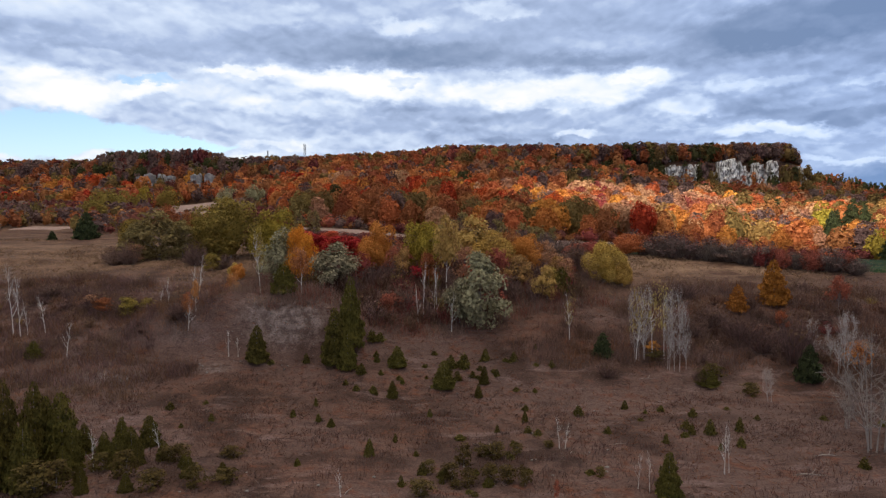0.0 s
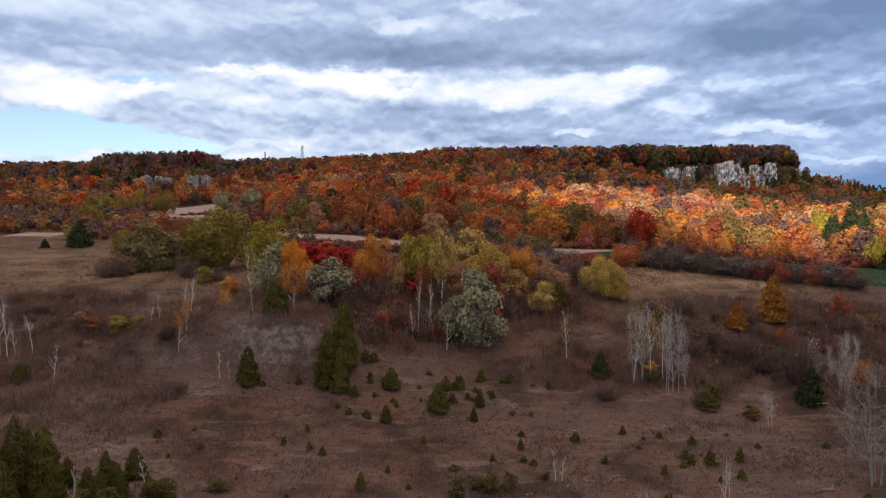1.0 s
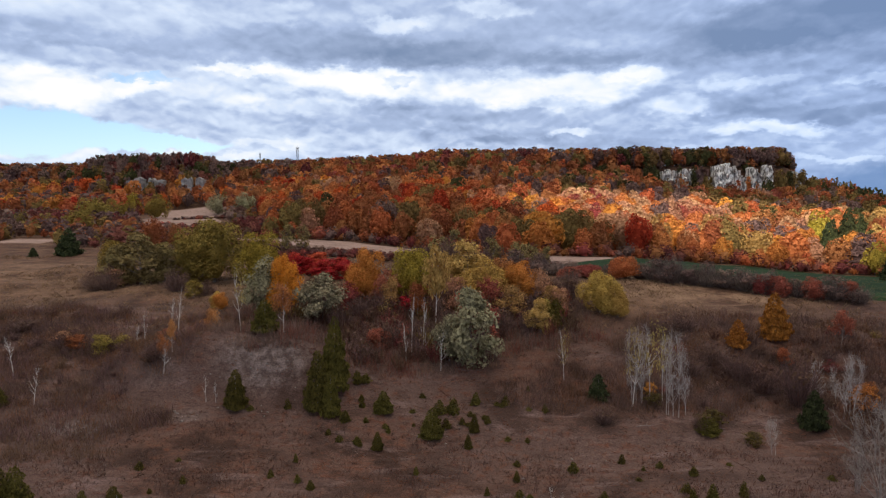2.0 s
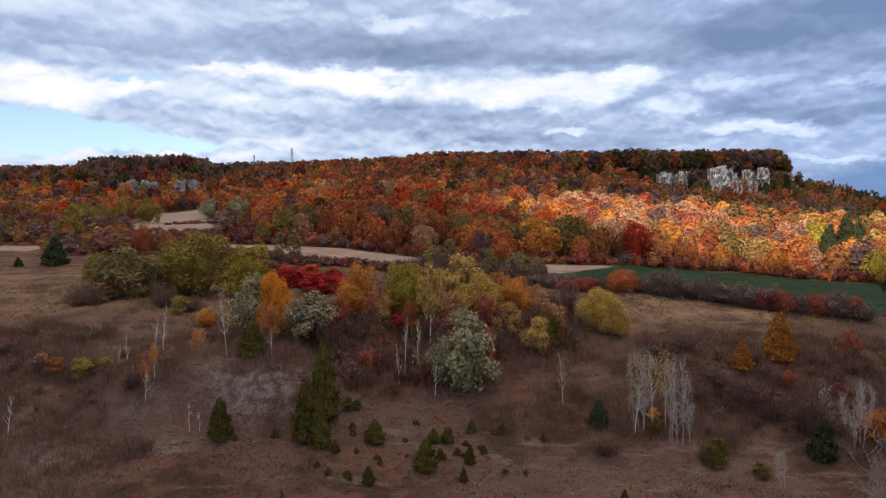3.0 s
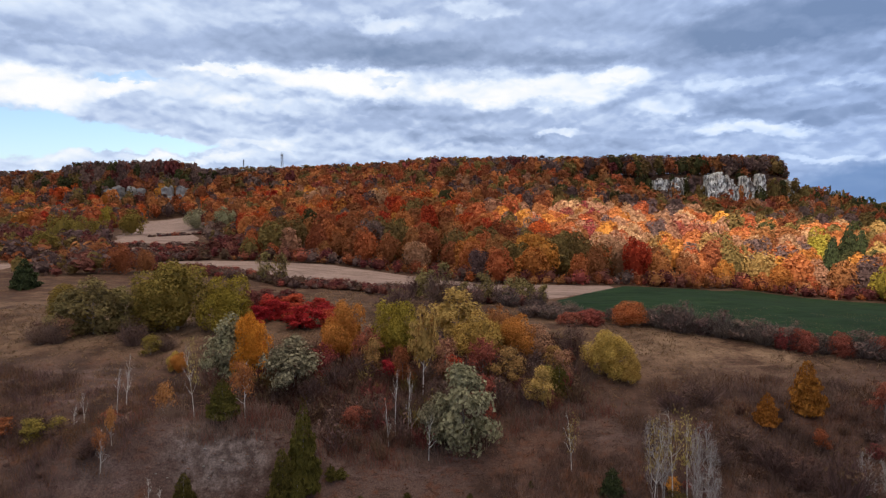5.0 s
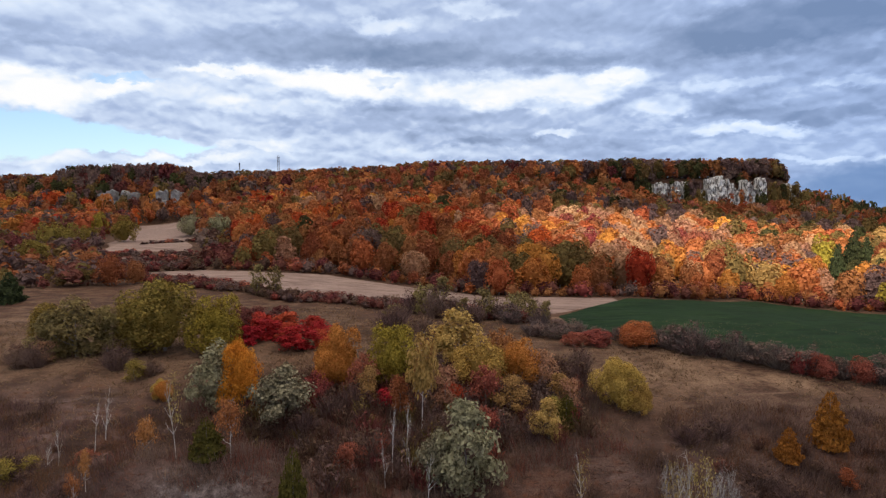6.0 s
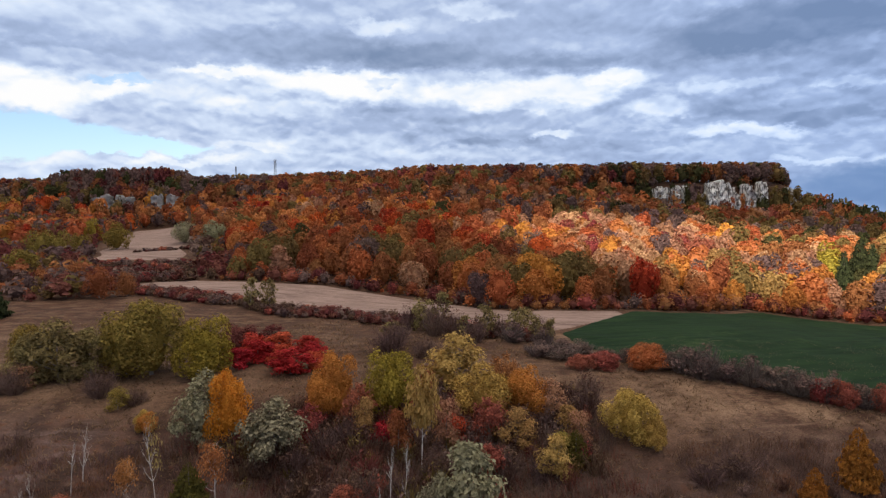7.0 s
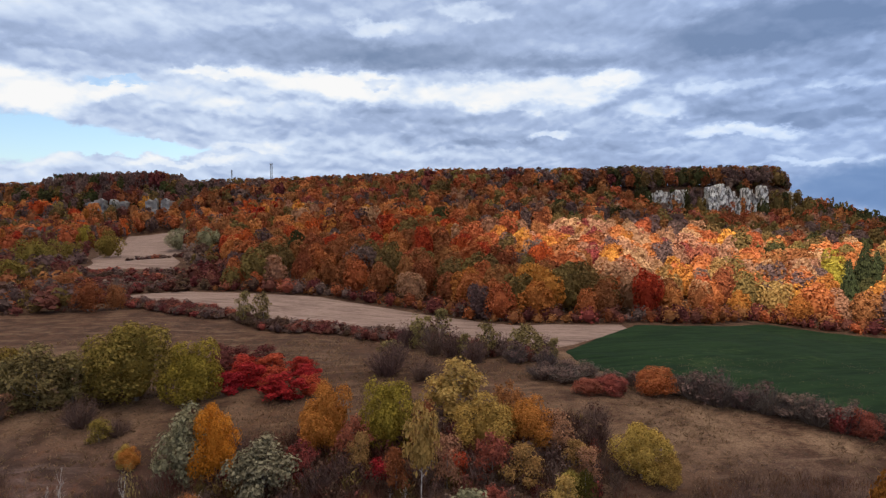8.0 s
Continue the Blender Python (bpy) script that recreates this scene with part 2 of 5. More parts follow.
WEED_RUST = foliage("rusty_grass", (0.203, 0.095, 0.047), (0.117, 0.053, 0.029), (0.152, 0.075, 0.036), 0.05)


def bark(name, light, dark, scale):
    mat, n = shader(name)
    place = n.add("ShaderNodeTexCoord").outputs["Object"]
    stretched = n.add("ShaderNodeMapping", inputs={"Vector": place, "Scale": (1, 1, 2.6)}).outputs[0]
    f = n.noise(stretched, scale, 5, 0.6)
    c = n.mix(n.ramp(f, 0.50, 0.66), light, dark)
    finish(n, c, 0.85, f, 0.02)
    return mat


BIRCH_BARK = bark("birch_bark", (0.56, 0.51, 0.46), (0.22, 0.18, 0.16), 5)
ASPEN_BARK = bark("aspen_bark", (0.40, 0.35, 0.32), (0.18, 0.145, 0.135), 5)
GREY_BARK = bark("grey_bark", (0.24, 0.20, 0.18), (0.10, 0.08, 0.075), 6)
PALE_BARK = bark("pale_bark", (0.24, 0.20, 0.175), (0.11, 0.088, 0.076), 6)


def ground_material():
    mat, n = shader("meadow_ground")
    place = n.add("ShaderNodeNewGeometry").outputs["Position"]
    zone = {k: n.add("ShaderNodeAttribute", attribute_name=k).outputs["Fac"] for k in ("gravel", "meadow", "straw", "far")}
    large, mid, small, tiny = (n.noise(place, s, d, 0.6) for s, d in ((0.055, 4), (0.22, 5), (1.1, 6), (6.0, 5)))
    low = n.mix(n.ramp(mid, 0.40, 0.60), (0.044, 0.025, 0.019), (0.104, 0.057, 0.042))
    low = n.mix(n.ramp(large, 0.42, 0.58), low, (0.098, 0.062, 0.052))
    low = n.mix(n.ramp(n.math("ADD", n.math("MULTIPLY", small, 0.6), n.math("MULTIPLY", mid, 0.4)), 0.50, 0.66), low, (0.106, 0.043, 0.024))
    up = n.mix(n.ramp(mid, 0.35, 0.65), (0.062, 0.031, 0.020), (0.112, 0.059, 0.036))
    up = n.mix(n.ramp(small, 0.48, 0.7), up, (0.050, 0.033, 0.021))
    wide = n.add("ShaderNodeMapping", inputs={"Vector": place, "Scale": (0.30, 1.0, 1.0)}).outputs[0]
    streak, tuft = n.noise(wide, 0.55, 5, 0.65, 0.6), n.noise(wide, 2.6, 5, 0.7)
    low = n.mix(n.ramp(streak, 0.52, 0.70, 0.0, 0.62), low, (0.165, 0.114, 0.106))
    low = n.mix(n.ramp(tuft, 0.52, 0.66, 0.0, 0.8), low, (0.046, 0.024, 0.018))
    up = n.mix(n.math("MULTIPLY", zone["straw"], n.ramp(n.math("ADD", n.math("MULTIPLY", mid, 0.5), n.math("MULTIPLY", tuft, 0.5)), 0.40, 0.60)), up, (0.255, 0.166, 0.106))
    up = n.mix(n.ramp(streak, 0.50, 0.64, 0.0, 0.75), up, (0.178, 0.110, 0.070))
    up = n.mix(n.ramp(tuft, 0.52, 0.66, 0.0, 0.65), up, (0.062, 0.033, 0.022))
    c = n.mix(zone["meadow"], low, up)
    stone = n.mix(n.ramp(small, 0.35, 0.65), (0.070, 0.050, 0.045), (0.178, 0.140, 0.128))
    c = n.mix(n.ramp(n.math("MULTIPLY", zone["gravel"], n.math("ADD", n.math("MULTIPLY", small, 1.0), mid)), 0.40, 0.85), c, stone)
    # distance haze put into the far ground's colour as dark blue-green
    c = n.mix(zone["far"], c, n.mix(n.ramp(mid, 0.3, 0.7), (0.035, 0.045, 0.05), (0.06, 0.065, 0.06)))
    c = n.mix(1.0, c, n.colours(tiny, ((0.30, (0.57, 0.535, 0.52)), (0.70, (1.37, 1.295, 1.26)))), "MULTIPLY")
    finish(n, c, 0.95, n.math("ADD", n.math("MULTIPLY", small, 0.7), n.math("MULTIPLY", tiny, 0.3)), 0.25, spec=0.1)
    return mat


def field_material(name, light, dark, row_way, row_scale, blotch):
    mat, n = shader(name)
    place = n.add("ShaderNodeNewGeometry").outputs["Position"]
    turned = n.add("ShaderNodeMapping", inputs={"Vector": place, "Rotation": (0, 0, row_way)}).outputs[0]
    long = n.add("ShaderNodeVectorMath", operation="MULTIPLY", inputs={0: turned, 1: (row_scale, 0.035, 1.0)}).outputs[0]
    rows = n.noise(long, 1.6, 4, 0.6)
    big, small = n.noise(place, 0.06, 5, 0.6), n.noise(place, 0.9, 6, 0.65)
    f = n.math("ADD", n.math("MULTIPLY", rows, 0.85), n.math("ADD", n.math("MULTIPLY", small, 0.22), n.math("MULTIPLY", big, 0.25)))
    c = n.mix(n.ramp(f, 0.46, 0.80), dark, light)
    c = n.mix(n.ramp(n.math("ADD", n.math("MULTIPLY", big, 0.7), n.math("MULTIPLY", small, 0.35)), 0.58, 0.70, 0.0, 0.7), c, blotch)
    finish(n, c, 0.95, f, 0.2, spec=0.08)
    return mat


GROUND = ground_material()
STUBBLE = field_material("stubble_field", (0.30, 0.202, 0.165), (0.14, 0.088, 0.071), 1.82, 0.8, (0.31, 0.218, 0.182))
WINTER_WHEAT = field_material("winter_wheat", (0.0160, 0.0345, 0.0108), (0.0066, 0.0168, 0.0058), 1.25, 0.45, (0.042, 0.064, 0.021))


def rock_material():
    mat, n = shader("limestone")
    place = n.add("ShaderNodeTexCoord").outputs["Object"]
    tall = n.add("ShaderNodeMapping", inputs={"Vector": place, "Scale": (1, 1, 0.28)}).outputs[0]
    streak, spot, big = n.noise(tall, 0.9, 6, 0.65), n.noise(place, 2.6, 6, 0.6), n.noise(place, 0.16, 3, 0.5)
    c = n.mix(n.ramp(streak, 0.42, 0.56), (0.11, 0.095, 0.085), (0.80, 0.76, 0.70))
    c = n.mix(n.ramp(spot, 0.50, 0.72), c, (0.30, 0.26, 0.22))
    c = n.mix(n.ramp(big, 0.50, 0.72), c, (0.36, 0.31, 0.27))
    finish(n, c, 0.9, n.math("ADD", streak, n.math("MULTIPLY", spot, 0.5)), 0.5, spec=0.2)
    return mat


LIMESTONE = rock_material()


def plain(name, light, dark, scale, rough=0.8, metal=0.0):
    mat, n = shader(name)
    f = n.noise(n.add("ShaderNodeTexCoord").outputs["Object"], scale, 5, 0.6)
    finish(n, n.mix(f, dark, light), rough, f, 0.02)
    return mat


STEEL = plain("galvanised_steel", (0.34, 0.35, 0.37), (0.20, 0.21, 0.23), 3, 0.5)
# for the added cloud sheet, out of view, that shades the land
SHADE_CLOUD = plain("cloud_vapour", (0.85, 0.86, 0.88), (0.60, 0.62, 0.66), 0.01, 1.0)
GREY_ROCK = plain("grey_rock", (0.42, 0.39, 0.37), (0.09, 0.08, 0.075), 0.5, 0.95)
STONE = plain("field_stone", (0.24, 0.21, 0.19), (0.12, 0.10, 0.09), 2.0, 0.95)


# ---- the lie of the land ----
PROFILES = [
    (-420, ((0, -4), (60, 0), (110, 4), (150, 6), (260, 11), (340, 14), (410, 22), (455, 29), (480, 40), (560, 42), (900, 42), (2000, 20))),
    (-170, ((0, -5), (58, -3), (80, 1), (107, 3), (150, 5), (257, 11.5), (330, 13), (405, 16), (435, 28), (452, 34), (466, 42), (560, 44), (900, 44), (2000, 20))),
    (-45, ((0, -5.5), (45, -6.2), (58, -5.2), (70, -2.5), (80, 0.6), (107, 3), (130, 4.2), (152, 5), (200, 6.5), (257, 12), (330, 23), (410, 37), (450, 44), (560, 46), (900, 46), (2000, 20))),
    (0, ((0, -6), (45, -7), (58, -7.2), (66, -5), (74, -1.8), (84, 1.1), (105, 3.8), (120, 4.4), (135, 3.7), (169, 3.5), (185, 4.5), (244, 11), (330, 27), (400, 43), (430, 46), (560, 48), (900, 48), (2000, 20))),
    (40, ((0, -5.5), (46, -6), (58, -6.6), (66, -4.6), (77, -0.2), (89, 3.0), (103, 3.9), (118, 3.8), (150, 3.6), (180, 3.4), (250, 10), (330, 26), (390, 40), (410, 45), (560, 48), (900, 48), (2000, 20))),
    (110, ((0, -5), (60, -3), (85, 1.6), (100, 1.5), (120, 0.6), (165, -2.4), (185, -2), (250, 7), (330, 20), (378, 29), (398, 45), (560, 48), (900, 48), (2000, 20))),
    (150, ((0, -5), (100, -1), (170, -3.5), (250, 4.5), (310, 11), (360, 17.5), (385, 22), (397, 44), (410, 46), (560, 48), (900, 48), (2000, 18))),
    (232, ((0, -5), (100, -2), (170, -5), (250, 3), (310, 10), (360, 16), (387, 20), (399, 44), (412, 46), (560, 48), (900, 48), (2000, 15))),
    (246, ((0, -5), (100, -2), (170, -5), (250, 2), (310, 9), (360, 16), (390, 21), (404, 27), (440, 28), (560, 26), (900, 10), (2000, 0))),
    (310, ((0, -6), (100, -5), (170, -8), (250, -3), (330, 5), (390, 11), (500, 12), (650, 6), (1000, -10), (2000, -15))),
    (600, ((0, -8), (170, -12), (400, -10), (700, -14), (1000, -16), (2000, -18))),
]


def level(profile, y):
    """Smooth height along one line of the plan."""
    if y <= profile[0][0]:
        return profile[0][1]
    for (y0, z0), (y1, z1) in zip(profile, profile[1:]):
        if y <= y1:
            s = (y - y0) / (y1 - y0)
            return z0 + (z1 - z0) * (0.5 * s + 0.5 * s * s * (3 - 2 * s))
    return profile[-1][1]


def bump(x, y, cx, cy, rx, ry, h):
    d = ((x - cx) / rx) ** 2 + ((y - cy) / ry) ** 2
    return h * math.exp(-d * d) if d < 3 else 0.0


def ground_z(x, y):
    x0, p0 = PROFILES[0]
    z = level(p0, y) if x <= x0 else level(PROFILES[-1][1], y)
    for (xa, pa), (xb, pb) in zip(PROFILES, PROFILES[1:]):
        if xa < x <= xb:
            s = (x - xa) / (xb - xa)
            s = 0.4 * s + 0.6 * s * s * (3 - 2 * s)
            z = level(pa, y) * (1 - s) + level(pb, y) * s
    z += bump(x, y, -17.8, 70.0, 8.6, 4.0, 4.3)  # stony mound
    z += bump(x, y, -29.6, 70.2, 6.6, 4.0, 2.8)
    z += bump(x, y, -20, 77.5, 13, 3.6, -1.3)
    return z



def land(x, y):
    """The ground with its hummocks."""
    far = min(1.0, max(0.0, (y - 130) / 80))
    v = noise.noise((x * 0.11, y * 0.11, 1.7)) * 0.35 + noise.noise((x * 0.37, y * 0.37, 5.1)) * 0.16
    rough = 1 + 1.3 * fade(y, 74, 88) * (1 - fade(y, 118, 134)) * fade(-x, 12, 28)   # old diggings on the upper meadow
    return ground_z(x, y) + v * (1 - 0.7 * far) * rough


def steps(stops):
    """Grid lines from (place, spacing) pairs; the spacing changes evenly between them."""
    out, (p, s) = [], stops[0]
    for q, t in stops[1:]:
        span, x = q - p, p
        while x < q - 1e-6:
            out.append(x)
            x += s + (t - s) * (x - p) / span
        p, s = q, t
    return np.array(out + [p])


def fade(v, a, b):
    s = min(1.0, max(0.0, (v - a) / (b - a)))
    return s * s * (3 - 2 * s)


def grid_mesh(name, verts, nx, ny, mats):
    idx = np.arange(nx * ny).reshape(ny, nx)
    quads = np.stack([idx[:-1, :-1], idx[:-1, 1:], idx[1:, 1:], idx[1:, :-1]], -1).reshape(-1, 4)
    return quad_mesh(name, verts, quads, mats, smooth=True)


def quad_mesh(name, verts, quads, mats, slots=None, smooth=False):
    me = bpy.data.meshes.new(name)
    verts, quads = np.asarray(verts, np.float32), np.asarray(quads, np.int32)
    me.vertices.add(len(verts))
    me.vertices.foreach_set("co", verts.ravel())
    me.loops.add(quads.size)
    me.loops.foreach_set("vertex_index", quads.ravel())
    me.polygons.add(len(quads))
    me.polygons.foreach_set("loop_start", np.arange(len(quads), dtype=np.int32) * 4)
    for m in mats if isinstance(mats, (list, tuple)) else [mats]:
        me.materials.append(m)
    if slots is not None:
        me.polygons.foreach_set("material_index", np.asarray(slots, np.int32))
    me.update(calc_edges=True)
    me.polygons.foreach_set("use_smooth", np.full(len(quads), smooth))
    return me


GRAVEL = ((-33, 60, 5, 2.4, 0.9), (-24, 62.5, 4, 1.8, 0.7), (-18, 68.0, 8, 3.8, 0.85), (0.0, 61, 2.6, 1.4, 0.7), (-12, 38, 7, 3, 0.55), (8, 42, 8, 3, 0.5), (14, 57, 9, 1.6, 0.5), (-29, 67, 5, 3, 0.6))


def make_ground():
    xs = steps([(-4500, 500), (-900, 60), (-300, 14), (-90, 1.4), (0, 1.0), (75, 1.2), (130, 4), (320, 14), (900, 60), (4500, 500)])
    ys = steps([(-600, 60), (-60, 12), (20, 1.1), (60, 0.9), (110, 1.4), (180, 3), (420, 5), (620, 20), (1500, 150), (4800, 500)])
    verts = np.array([(x, y, land(x, y)) for y in ys for x in xs])
    me = grid_mesh("ground", verts, len(xs), len(ys), GROUND)
    gravel, meadow, straw, far = (np.zeros(len(verts), np.float32) for _ in range(4))
    for i, (x, y, z) in enumerate(verts):
        wob = noise.noise((x * 0.06, y * 0.06, 9.3)) * 6
        if y < 80:
            gravel[i] = max(v * math.exp(-(((x - a) / b) ** 2 + ((y - c) / d) ** 2)) for a, c, b, d, v in GRAVEL)
        meadow[i] = fade(y + wob - (0 if x > 0 else min(12, -x * 0.3)), 74, 92)
        straw[i] = fade(x + wob, 8, 34) * fade(y + wob, 80, 90) if y < 130 else 0
        straw[i] = max(straw[i], 0.5 * fade(y + wob, 84, 94) * (1 - fade(y, 128, 142)) * fade(-x + wob, 14, 30))
        # far: where the ground takes on the painted haze tint
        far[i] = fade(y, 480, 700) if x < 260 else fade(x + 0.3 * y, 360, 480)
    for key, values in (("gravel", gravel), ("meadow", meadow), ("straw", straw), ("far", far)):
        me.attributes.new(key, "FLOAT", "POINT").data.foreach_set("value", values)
    ob = tagged(new("ground", me), "rough brown autumn meadow with stony patches", "ground", kind="structure")
    return ob


make_ground()


def curve(stops, x):
    return float(np.interp(x, [s[0] for s in stops], [s[1] for s in stops]))


WOOD_EDGE = ((-81, 193), (-65, 201), (-27, 193), (-2, 177), (22, 158), (44, 158), (61, 164), (89, 180), (112, 168), (140, 160), (340, 150))
STUBBLE_NEAR = ((-81, 187), (-52, 172), (-31, 156), (-14, 152), (-2, 145), (11, 133), (19, 128), (27, 134), (36, 142), (46, 152))
WHEAT_NEAR = ((24, 124), (34, 106), (45, 97.5), (52, 92.5), (59, 88.5), (100, 72), (150, 60))


def make_field(name, near, back, x0, x1, mat, label, count=70, rows=26, lift=0.14):
    verts = []
    for j in range(rows + 1):
        for i in range(count + 1):
            x = x0 + (x1 - x0) * i / count
            a, b = near(x), back(x)
            y = a + (b - a) * j / rows
            edge = min(i, count - i, j, rows - j)
            verts.append((x, y, land(x, y) + (lift if edge > 0 else -0.3)))
    ob = new(name, grid_mesh(name, np.array(verts), count + 1, rows + 1, mat))
    return tagged(ob, label, "field", kind="structure")


make_field("stubble_field", lambda x: curve(STUBBLE_NEAR, x), lambda x: curve(WOOD_EDGE, x) - 1.0, -81, 46, STUBBLE, "pale harvested stubble field below the wood")
make_field("wheat_field", lambda x: max(curve(WHEAT_NEAR, x), 0), lambda x: min(curve(WOOD_EDGE, x) - 1.5, 128 + (x - 24) * 1.25), 25, 150, WINTER_WHEAT, "dark green field of young winter wheat", 80, 40, 0.18)


def clearing_left(y):
    return -122 - (y - 255) * 0.36 + 5 * noise.noise((y * 0.05, 3.3, 0.0))


def clearing_right(y):
    return -80 - (y - 231) * 0.335 + 5 * noise.noise((y * 0.045, 8.3, 0.0))


def make_clearing():
    count, rows, verts = 30, 60, []
    for j in range(rows + 1):
        y = 234 + (404 - 234) * j / rows
        for i in range(count + 1):
            x = clearing_left(y) + (clearing_right(y) - clearing_left(y)) * i / count
            verts.append((x, y, land(x, y) + (0.3 if 0 < i < count and 0 < j < rows else -0.3)))
    tagged(new("stubble_field", grid_mesh("stubble_field", np.array(verts), count + 1, rows + 1, STUBBLE)), "pale stubble clearing in front of the wooded scarp", "field", kind="structure")


make_clearing()
make_field("stubble_field", lambda x: 177 + 0 * x, lambda x: 190 + 0 * x, -127, -112, STUBBLE, "narrow pale field strip behind red bushes", 30, 16)


# ---- plant building ----
rng = np.random.default_rng(11)


def unit(v):
    return v / np.maximum(np.linalg.norm(v, axis=-1, keepdims=True), 1e-9)


def leaf_quads(centres, normals, size, aspect=0.7, bend=0.25):
    """Bent diamond-shaped leaf clumps."""
    k = len(centres)
    u = unit(np.cross(normals, rng.normal(size=(k, 3))))
    v = unit(np.cross(normals, u))
    s = np.asarray(size).reshape(-1, 1) * np.ones((k, 1))
    asp = aspect * rng.uniform(0.7, 1.3, (k, 1))
    verts = np.stack([centres - u * s - normals * s * bend, centres - v * s * asp, centres + u * s - normals * s * bend, centres + v * s * asp], 1).reshape(-1, 3)
    return verts, np.arange(4 * k).reshape(k, 4)


def blades(base, tip, width):
    """Thin tapering quads from base to tip, turned at random about their length."""
    k = len(base)
    side = unit(np.cross(tip - base, rng.normal(size=(k, 3)))) * np.asarray(width).reshape(-1, 1) / 2
    verts = np.stack([base - side, base + side, tip + side * 0.35, tip - side * 0.35], 1).reshape(-1, 3)
    return verts, np.arange(4 * k).reshape(k, 4)


def tube(points, radii, sides=6):
    points = np.asarray(points, float)
    rings = []
    for i, p in enumerate(points):
        d = unit((points[min(i + 1, len(points) - 1)] - points[max(i - 1, 0)])[None])[0]
        u = unit(np.cross(d, (0.31, 0.95, 0.05))[None])[0]
        v = np.cross(d, u)
        ang = np.linspace(0, 2 * math.pi, sides, endpoint=False)[:, None]
        rings.append(p + radii[i] * (np.cos(ang) * u + np.sin(ang) * v))
    quads = [(i * sides + j, i * sides + (j + 1) % sides, (i + 1) * sides + (j + 1) % sides, (i + 1) * sides + j) for i in range(len(points) - 1) for j in range(sides)]
    return np.concatenate(rings), np.array(quads)


def join(pieces):
    verts, quads, start = [], [], 0
    for v, q in pieces:
        verts.append(v)
        quads.append(q + start)
        start += len(v)
    return np.concatenate(verts), np.concatenate(quads)


def blob_crown(count, leaf, base=0.22, lumps=16, narrow=1.0, sparse=0.0, knob=(0.10, 0.23)):
    """Leaf clumps over a lumpy crown, one metre high and one wide."""
    h = rng.uniform(0, 1, lumps)
    ang = rng.uniform(0, 2 * math.pi, lumps) + np.arange(lumps) * 2.4
    girth = np.sin(np.clip((h * 0.86 + 0.12), 0, 1) ** 0.993 * math.pi) ** 0.6
    out = girth * rng.uniform(0.3, 1.0, lumps) * 0.36 * narrow
    centre = np.stack([np.cos(ang) * out, np.sin(ang) * out, 0.12 + 0.76 * h], -1)
    radius = rng.uniform(*knob, (lumps, 1)) * np.array([1.0, 1.0, 0.85])
    centre, radius = np.vstack([centre, [(0, 0, 0.5)]]), np.vstack([radius, [(0.24 * narrow, 0.24 * narrow, 0.34)]])
    pick = rng.choice(len(centre), count, p=np.r_[np.full(lumps, 0.86 / lumps), 0.14])
    d = unit(rng.normal(size=(count, 3)))
    d[:, 2] = np.where(d[:, 2] < -0.6, -d[:, 2], d[:, 2])
    pos = centre[pick] + d * radius[pick] * (1 - np.abs(rng.normal(size=(count, 1))) * (0.14 + sparse * 0.5))
    pos += rng.normal(size=(count, 3)) * (0.012 + 0.03 * sparse)
    lo, hi = np.percentile(pos[:, 2], 0.5), np.percentile(pos[:, 2], 99.5)
    pos[:, 2] = base + (pos[:, 2] - lo) / (hi - lo) * (1 - base)
    pos[:, :2] *= 0.48 * narrow / np.percentile(np.hypot(pos[:, 0], pos[:, 1]), 98)
    whole = unit(pos - (0, 0, base + 0.35 * (1 - base)))
    normal = unit(d * 0.7 + whole * 0.8 + rng.normal(size=(count, 3)) * 0.42 + (0, 0, 0.15))
    return leaf_quads(pos, normal, leaf * rng.uniform(0.55, 1.4, count), 0.6)


def billow_crown(count, leaf, base=0.1, lumps=14, narrow=1.0, knob=(0.13, 0.24), low=1.5, ragged=0.010):
    """A woodland crown heaped up from rounded boughs, one metre high and one wide."""
    k = np.arange(lumps) + 0.5
    zc = 1 - low * k / lumps + rng.normal(size=lumps) * 0.08
    ang = k * 2.39996 + rng.uniform(0, 6.28) + rng.normal(size=lumps) * 0.35
    r = np.sqrt(np.clip(1 - zc * zc, 0.02, 1))
    way = np.stack([np.cos(ang) * r, np.sin(ang) * r, zc], -1)
    centre = way * rng.uniform(0.55, 1.05, (lumps, 1)) * (0.30, 0.30, 0.30)
    radius = rng.uniform(*knob, (lumps, 1))
    share = radius[:, 0] ** 2
    pick = rng.choice(lumps, count, p=share / share.sum())
    d = unit(rng.normal(size=(count, 3)) + way[pick] * 0.55 + (0, 0, 0.30))
    pos = centre[pick] + d * radius[pick] * (1 - np.abs(rng.normal(size=(count, 1))) * 0.10) + rng.normal(size=(count, 3)) * ragged
    lo, hi = np.percentile(pos[:, 2], 0.5), np.percentile(pos[:, 2], 99.5)
    pos[:, 2] = base + (pos[:, 2] - lo) / (hi - lo) * (1 - base)
    pos[:, :2] *= 0.48 * narrow / np.percentile(np.hypot(pos[:, 0], pos[:, 1]), 98)
    normal = unit(d + rng.normal(size=(count, 3)) * 0.30 + (0, 0, 0.1))
    return leaf_quads(pos, normal, leaf * rng.uniform(0.55, 1.4, count), 0.65)


